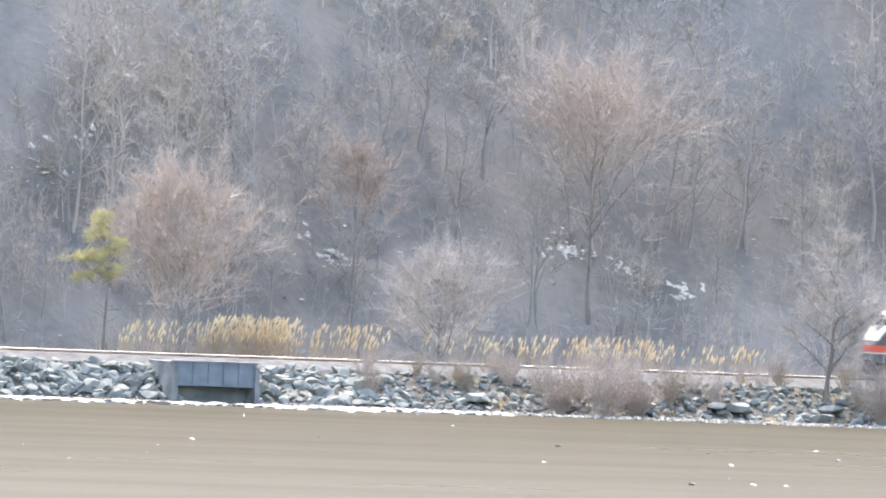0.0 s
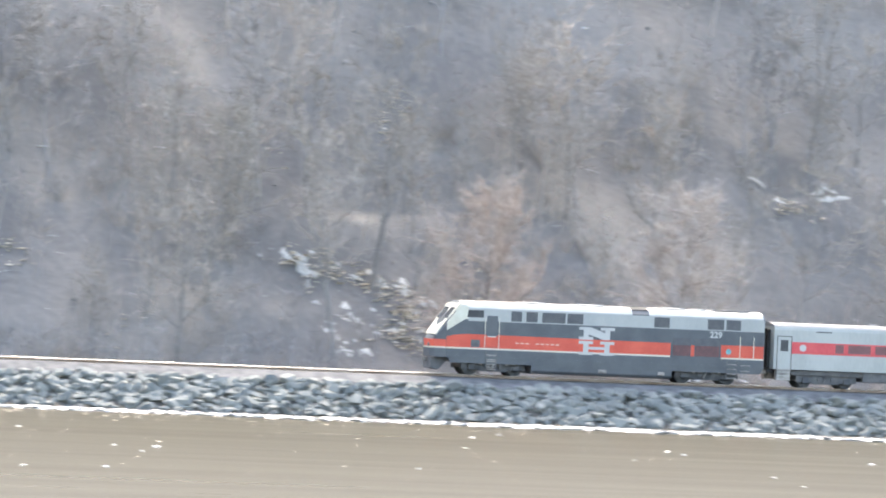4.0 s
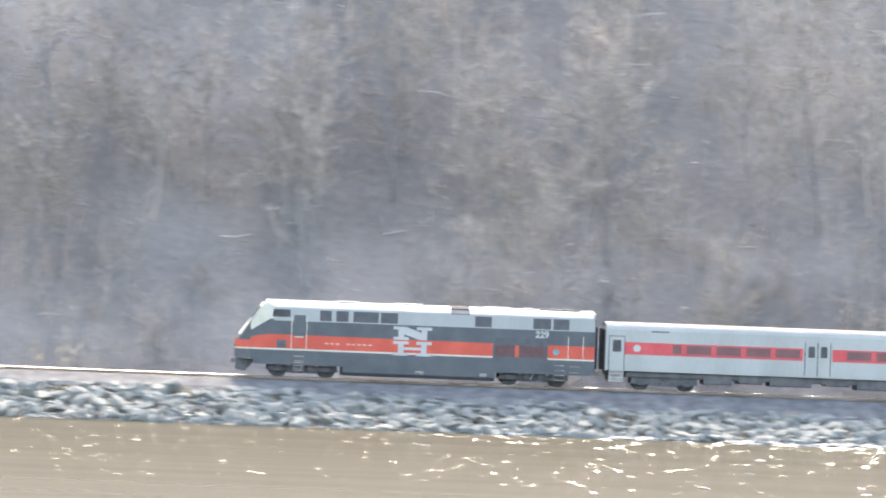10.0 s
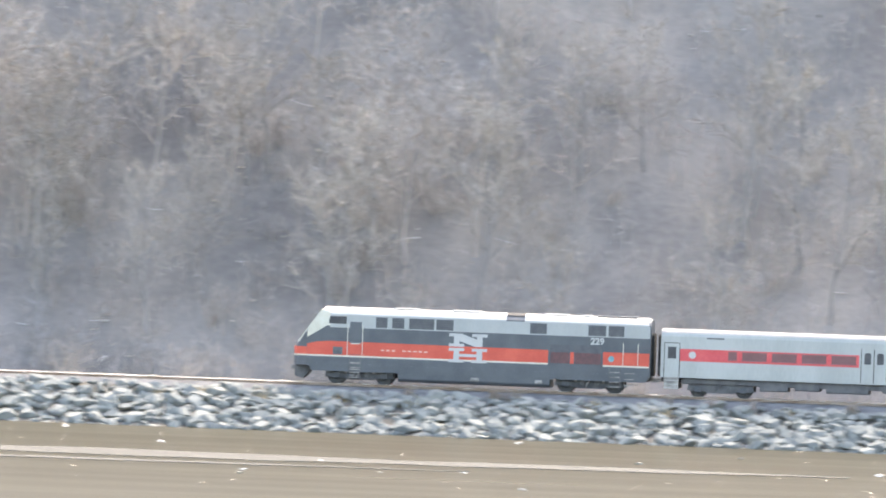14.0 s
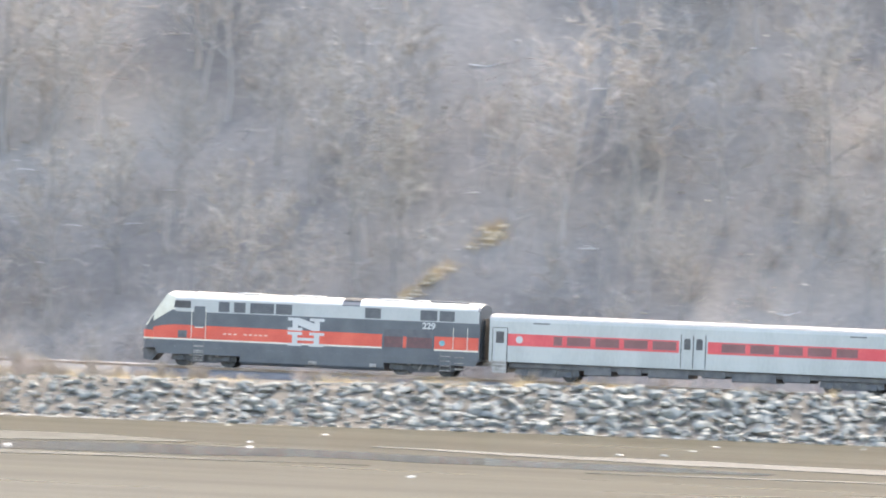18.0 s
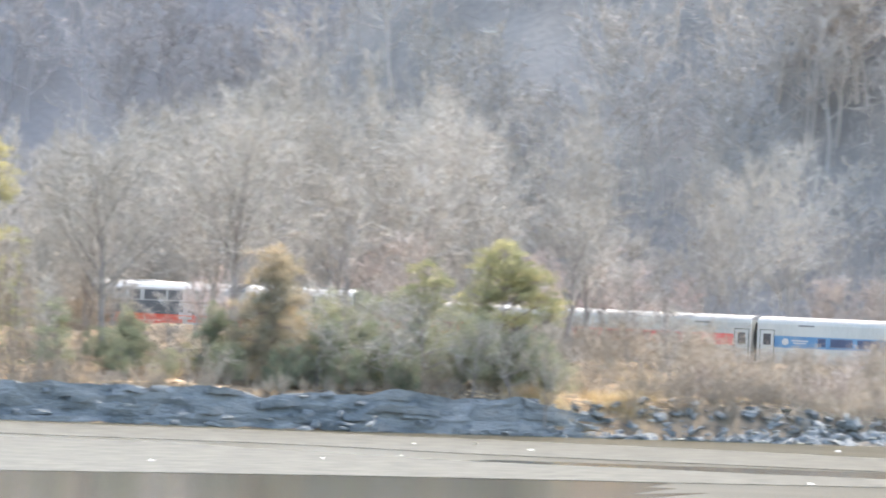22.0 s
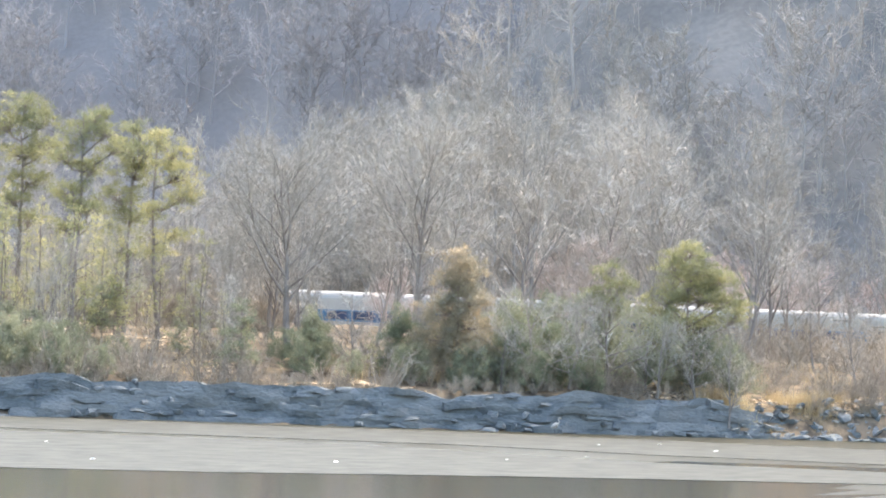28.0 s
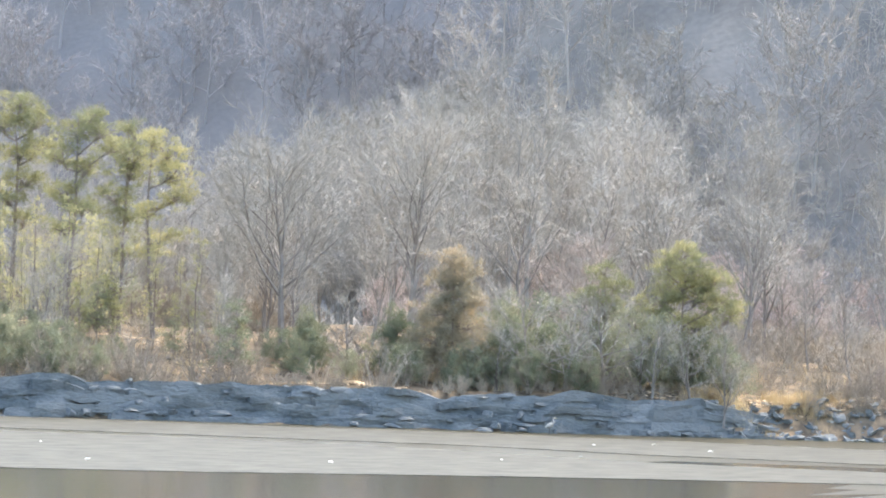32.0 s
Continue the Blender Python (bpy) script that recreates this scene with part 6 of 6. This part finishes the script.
    # drifts of oak leaves on the open ground
    heaps = [rock_shape(rng, 0.5, 0.22, 0.3, 9) for _ in range(6)]
    spots = []
    for cx, cy, rx, ry, n in ((-208.9, 500.6, 1.6, 0.8, 260), (-205.0, 502.6, 2.6, 0.7, 320), (-219.0, 507.5, 2.2, 1.8, 380), (-227.4, 510.5, 1.8, 2.5, 260), (-189.9, 511.2, 1.4, 1.0, 240), (-185.8, 514.5, 1.6, 1.6, 380), (-183.2, 518.5, 1.8, 2.0, 300), (-213.5, 503.0, 1.8, 1.2, 120), (-179.5, 524, 2.5, 2.5, 200)):
        for _ in range(n):
            x, y = rng.gauss(cx, rx * 0.6), rng.gauss(cy, ry * 0.6)
            spots.append((rng.randrange(6), x, y, float(height(x, y)) + 0.04, rng.uniform(0, 6.28), rng.choice((0.14, 0.18, 0.24, 0.34))))
    v, f = scatter(heaps, spots)
    tagged(new("oak_leaf_drifts", arrays_mesh("oak_leaf_drifts", v, f, OAK_LEAF)), "drifts of orange-tan oak leaves on the point", "leaves", kind="stuff")
    flats = [rock_shape(rng, 0.5, 0.28, 0.2) for _ in range(6)]
    spots = []
    for _ in range(1100):
        x = rng.uniform(-188, -158)
        y = float(shore_y(x)) + rng.uniform(-0.4, 2.4) * rng.random() ** 0.6
        spots.append((rng.randrange(6), x, y, max(0.0, float(height(x, y))) + 0.05, rng.uniform(0, 6.28), rng.choice((0.16, 0.2, 0.25, 0.3, 0.4, 0.6))))
    v, f = scatter(flats, spots)
    tagged(new("flat_stones", arrays_mesh("flat_stones", v, f, ROCK)), "flat grey slabs of broken shale along the shore", "stones", kind="stuff")
    broken = [rock_shape(rng, 0.5, 0.42, 0.6) for _ in range(6)]
    spots = []
    for _ in range(620):
        x = rng.uniform(-191, -166)
        y = float(shore_y(x)) + rng.uniform(-0.5, 2.3) * rng.random() ** 0.6
        spots.append((rng.randrange(6), x, y, max(0.0, float(height(x, y))) + rng.uniform(-0.05, 0.06), rng.uniform(0, 6.28), rng.choice((0.35, 0.45, 0.6, 0.8, 1.1))))
    v, f = scatter(broken, spots)
    tagged(new("broken_ledge", arrays_mesh("broken_ledge", v, f, LEDGE)), "broken dark slabs at the end of the ledge", "stones", kind="stuff")
    # a wading bird at the water's edge
    x, y = -193.9, 502.9
    bird = thing("wading_bird", "grey-brown wading bird standing at the water's edge", "bird", at=pose(x, y, 0, 0, 0, 20))
    body = Shape().tube([(-0.20, 0, 0.36), (-0.05, 0, 0.42), (0.12, 0, 0.52), (0.22, 0, 0.60)], [0.03, 0.12, 0.13, 0.05], 8)
    part("body", body, FEATHER, bird)
    part("neck", Shape().tube([(0.20, 0, 0.58), (0.27, 0, 0.68), (0.20, 0, 0.78), (0.24, 0, 0.88)], [0.05, 0.04, 0.035, 0.03], 6), FEATHER, bird)
    part("head", Shape().tube([(0.20, 0, 0.88), (0.27, 0, 0.90), (0.33, 0, 0.88)], [0.02, 0.045, 0.02], 6), FEATHER, bird)
    part("bill", Shape().tube([(0.32, 0, 0.885), (0.46, 0, 0.865)], [0.016, 0.0], 5, True), YELLOW, bird, "yellowish bill")
    for s in (-0.05, 0.05):
        part("leg", Shape().tube([(0.02, s, 0.40), (0.04, s, -0.35)], [0.014, 0.012], 5), RUBBER, bird, "thin dark leg")


wooded_point()


# ---- river ----
def strip(name, xs, near, far, z, material, label, category):
    """A thin level sheet between two lines across the river."""
    v, f = [], []
    for i, x in enumerate(xs):
        v += [(x, near[i], z), (x, far[i], z), (x, near[i], z - 0.03), (x, far[i], z - 0.03)]
    for i in range(len(xs) - 1):
        a, b = 4 * i, 4 * i + 4
        f += [(a, b, b + 1, a + 1), (a + 2, a + 3, b + 3, b + 2), (a, a + 2, b + 2, b), (a + 1, b + 1, b + 3, a + 3)]
    return tagged(new(name, Shape().add(v, f).mesh(name, material)), label, category, kind="structure")


def ice():
    xs = np.arange(-300.0, -129, 1.5)
    far = np.interp(xs, [-300, -219, -198, -175, -160, -147, -137, -130], [430, 485, 497, 502, 500, 502, 505, 499]) + 0.8 * wob(xs, xs * 0, 9.0)
    mid = np.interp(xs, [-300, -209, -188, -177, -160, -150, -140, -133, -130], [402, 464.5, 473, 472, 475, 477, 484, 494, 497]) + 0.5 * wob(xs, xs * 0, 14.0, 1)
    strip("river_ice", xs, mid, far, 0.03, ICE, "thin pale grey ice sheet on the river", "ice")
    xs = np.arange(-300.0, -113, 1.5)
    mid = np.interp(xs, [-300, -209, -190, -172, -151, -135, -114], [398, 459.5, 465, 459, 463, 469, 470]) + 0.7 * wob(xs, xs * 0, 11.0, 1)
    near = np.interp(xs, [-300, -182, -176, -163, -148, -138, -126, -114], [330, 404, 411, 431, 448, 459, 466, 469.4]) + 0.9 * wob(xs, xs * 0, 12.0, 2)
    strip("river_ice", xs, near, mid, 0.03, ICE, "thin pale grey ice sheet on the river", "ice")
    xs = np.arange(-300.0, -110, 1.5)
    edge = np.interp(xs, [-300, -182, -176, -163, -148], [330, 404, 411, 431, 448]) + 0.9 * wob(xs, xs * 0, 12.0, 2) - 0.1
    edge = np.minimum(edge, xs / -0.351 + 9.0 * wob(xs, xs * 0, 2.0, 5.0) + 6.0 * wob(xs, xs * 0, 0.9, 2.0))
    strip("calm_water", xs, edge - 110, edge, 0.012, CALM, "smooth dark open water that mirrors the wooded shore", "water")
    # narrow leads and tongues of ice along the railway bank
    for name, x0, x1, px, py, w0, material, label, category in (
            ("calm_water", -172, -96, (-172, -150, -135, -120, -96), (462, 469, 479, 486, 485), 8.5, CALM, "smooth dark lead of open water between ice sheets", "water"),
            ("river_ice", -122, -26, (-122, -113, -100, -85, -75, -55, -26), (504, 501, 499, 496, 498, 499, 503), 5.6, PALE_ICE, "narrow pale tongue of thin river ice", "ice"),
            ("river_ice", -104, -44, (-104, -80, -44), (474, 482, 488), 1.6, PALE_ICE, "narrow pale tongue of thin river ice", "ice")):
        xs = np.arange(float(x0), x1, 1.0)
        q = (xs - x0) / (x1 - x0)
        c = np.interp(xs, px, py) + 0.6 * wob(xs, xs * 0, 8.0, 3.0)
        w = (w0 + 0.25 * w0 * wob(xs, xs * 0, 6.0)) * np.sin(np.pi * np.clip(q, 0.02, 0.98)) ** 0.6
        strip(name, xs, c - w, c + w, 0.018 if category == "water" else 0.034, material, label, category)
    rng = random.Random(90)
    slabs = [rock_shape(rng, 0.5, 0.22, 0.25) for _ in range(6)]
    spots = []
    for _ in range(1500):
        x = rng.uniform(36, 215)
        w = float(np.interp(x, [36, 60, 110, 160, 205, 215], [0.25, 0.8, 2.0, 3.6, 3.2, 0.3])) * (0.8 + 0.5 * float(wob(x, 0.0, 3.0)))
        spots.append((rng.randrange(6), x, float(shore_y(x)) + 0.35 - abs(rng.gauss(0, 0.5)) * w, 0.03, rng.uniform(0, 6.28), rng.uniform(0.4, 1.1)))
    v, f = scatter(slabs, spots)
    tagged(new("shore_ice", arrays_mesh("shore_ice", v, f, EDGE_ICE)), "broken white fringe of shore ice below the riprap", "ice", kind="stuff")
    rng = random.Random(91)
    floes = []
    for i in range(3):
        v, f = rock_shape(rng, 0.22, 0.35, 0.3)
        floes.append(arrays_mesh("ice_floe", v, f, SNOW))
    for _ in range(110):
        a = rng.uniform(-26, 24)
        r = rng.uniform(455, 560)
        x, y = r * math.sin(radians(a)), r * math.cos(radians(a))
        if y < float(shore_y(x)) - 3:
            ob = tagged(new("ice_floe", floes[rng.randrange(3)]), "small white piece of floating ice", "ice", "floating ice")
            s = rng.uniform(0.35, 0.95)
            ob.matrix_basis = Matrix.LocRotScale((x, y, 0.04), Euler((0, 0, rng.uniform(0, 6.28))), (s, s, s))
    # wavelets that catch the sun
    v, f = [], []
    for i in range(1900):
        if i < 1040:
            a, r = rng.gauss(4.0, 7.0), rng.uniform(455, 562)
            x, y = r * math.sin(radians(a)), r * math.cos(radians(a))
        else:
            x = rng.gauss(105, 38)
            y = float(shore_y(x)) - 0.6 - abs(rng.gauss(0, 9))
        if not -75 < x < 222 or y > float(shore_y(x)) - 0.5:
            continue
        w, d = rng.uniform(0.022, 0.055), rng.uniform(0.04, 0.085)
        h = d * math.tan(radians(rng.gauss(24, 5)))
        k = len(v)
        v += [(x - w, y, 0.0), (x + w, y, 0.0), (x + w * 0.6, y + d, h), (x - w * 0.6, y + d, h), (x - w, y + 2 * d, 0.0), (x + w, y + 2 * d, 0.0)]
        f += [(k, k + 1, k + 2, k + 3), (k + 3, k + 2, k + 5, k + 4)]
    tagged(new("wavelets", arrays_mesh("wavelets", np.array(v), np.array(f), GLINT)), "small sunlit wavelets on the river", "water", kind="stuff")


ice()


def snow():
    """Old snow, and white patches that stand for sunlit gaps on the slope."""
    rng = random.Random(95)
    sh = Shape()
    for x, y, w, d in ((179.7, 587.0, 1.6, 1.4), (182.3, 587.0, 1.8, 1.2), (160.2, 587.0, 1.8, 0.9), (159.2, 584.0, 2.2, 1.0), (163.5, 584.0, 2.2, 0.9), (163.4, 586.5, 1.6, 0.7), (168.9, 588.0, 1.3, 1.0), (191.0, 601.0, 2.2, 0.6), (194.8, 601.0, 2.2, 0.6), (205.1, 602.0, 1.7, 0.9), (157.8, 582.0, 1.8, 0.8), (165.7, 584.0, 1.4, 0.7), (205.2, 602.5, 1.6, 0.9), (220.6, 602.0, 1.0, 0.7), (223.1, 600.0, 1.4, 0.5), (239.6, 602.0, 1.6, 0.5), (243.7, 601.0, 1.5, 0.6), (246.9, 600.0, 1.2, 0.5), (155.4, 586.5, 1.5, 0.7), (129.0, 586.0, 1.5, 0.5)):
        for _ in range(13):
            cx, cy = x + rng.gauss(0, 0.6) * w, y + rng.gauss(0, 0.6) * d
            rw, rd, ph, n = rng.uniform(0.12, 0.42), rng.uniform(0.10, 0.28), rng.uniform(0, 6), 12
            v, f = [(cx, cy, float(height(cx, cy)) + 0.10)], []
            for i in range(n):
                a = 2 * math.pi * i / n
                r = 1 + 0.3 * math.sin(3 * a + ph) + rng.uniform(-0.15, 0.15)
                px, py = cx + rw * r * math.cos(a), cy + rd * r * math.sin(a)
                v.append((px, py, float(height(px, py)) - 0.03))
                f.append((0, 1 + i, 1 + (i + 1) % n))
            sh.add(v, f)
    tagged(new("snow_and_sun_patches", sh.mesh("snow_and_sun_patches", SNOW_SUN_WHITE, True)), "scattered old snow and painted sunlit patches on the wooded slope", "snow", kind="stuff")


def snow_bank():
    """A bank of shovelled snow lying below the slope behind the track."""
    rng = random.Random(96)
    sh = Shape()
    for _ in range(120):
        cx, cy = rng.gauss(180.9, 1.5), rng.gauss(586.6, 0.7)
        sh_v, sh_f = rock_shape(rng, rng.uniform(0.2, 0.6), 0.35, 0.3)
        sh_v = sh_v + np.array([cx, cy, float(height(cx, cy)) + 0.15])
        sh.add([tuple(q) for q in sh_v], [tuple(q) for q in sh_f.tolist()])
    tagged(new("snow_bank", sh.mesh("snow_bank", SNOW)), "lumpy sunlit old snow at the foot of the slope", "snow", kind="stuff")


def leaf_drifts():
    """Drifts of leaves, their pale colour standing for sunlit patches of the slope."""
    rng = random.Random(97)
    lumps = [rock_shape(rng, 0.5, 0.25, 0.3, 8) for _ in range(6)]
    spots = []
    for cx, cy, r, n in ((155.1, 586.2, 1.2, 50), (157.3, 586.6, 1.5, 70), (159.5, 586.7, 1.2, 50), (161.5, 586, 2.0, 90), (162.3, 584.7, 1.6, 110), (161.3, 583.3, 1.5, 90), (163.8, 584.6, 0.8, 40),
                         (167.8, 588.8, 1.0, 50), (168.3, 586.6, 0.9, 50), (165.2, 600, 0.9, 40), (163.7, 598.3, 1.0, 30), (175.9, 587.5, 1.0, 25), (131.8, 586.6, 1.0, 30), (127.6, 586.6, 1.2, 45),
                         (137.4, 586.2, 1.2, 30), (133.6, 585.2, 1.2, 30), (191, 599.3, 1.8, 50), (203, 600.7, 1.2, 45), (240, 602.4, 2.0, 40), (245, 600.4, 1.5, 60), (222.9, 599.5, 1.5, 30)):
        for _ in range(n):
            x, y = rng.gauss(cx, r * 0.5), rng.gauss(cy, 0.55)
            spots.append((rng.randrange(6), x, y, float(height(x, y)) + 0.08, rng.uniform(0, 6.28), rng.choice((0.2, 0.28, 0.36, 0.5))))
    while len(spots) < 2300:
        x = rng.uniform(-215, 255)
        y = float(hill_foot(x)) + 1 + 46 * rng.random() ** 1.3
        if float(wob(x, y, 15.0, 2.7)) < 0.28 + rng.uniform(-0.1, 0.4):
            continue
        spots.append((rng.randrange(6), x, y, float(height(x, y)) + 0.06, rng.uniform(0, 6.28), rng.choice((0.14, 0.2, 0.28, 0.4))))
    v, f = scatter(lumps, spots)
    tagged(new("leaf_drifts", arrays_mesh("leaf_drifts", v, f, PALE_LEAF)), "leaf drifts coloured pale as sunlit patches on the slope", "leaves", kind="stuff")


snow()
snow_bank()
leaf_drifts()


def trackside():
    """A small pale switch machine on its base beside the track."""
    o = thing("switch_machine", "small pale yellow switch machine beside the track", "machine", at=pose(-87.2, 560.9, 2.78))
    part("base", Shape().box(-0.75, 0.75, -0.3, 0.3, -0.95, 0.05, 0.03), CONCRETE, o)
    part("crank_arm", Shape().prism([(0.5, 0.35), (0.75, 0.62), (1.15, 0.66), (1.15, 0.74), (0.68, 0.72), (0.4, 0.45)], -0.06, 0.06, "y"), STEEL, o, "raised steel crank arm")
    part("housing", Shape().prism([(-0.6, 0.05), (0.6, 0.05), (0.6, 0.35), (0.45, 0.5), (-0.45, 0.42), (-0.6, 0.3)], -0.25, 0.25, "y"), PALE_YELLOW, o, "pale yellow painted housing")
    part("lid", Shape().box(-0.1, 0.5, -0.27, 0.27, 0.50, 0.55), CREAM, o)
    part("rod", Shape().tube([(-2.6, 0.1, 0.1), (-0.6, 0.1, 0.12)], [0.03, 0.03], 6), STEEL, o, "steel operating rod")


trackside()


# ---- the train's run ----
def motions():
    for ob, off in TRAIN:
        walk(ob, [(t, pose(train_x(t) + off, TRACK_Y, RAIL_Z)) for t in (0, 4, 8, 12, 16, 20, 24, 28, 32)])


motions()
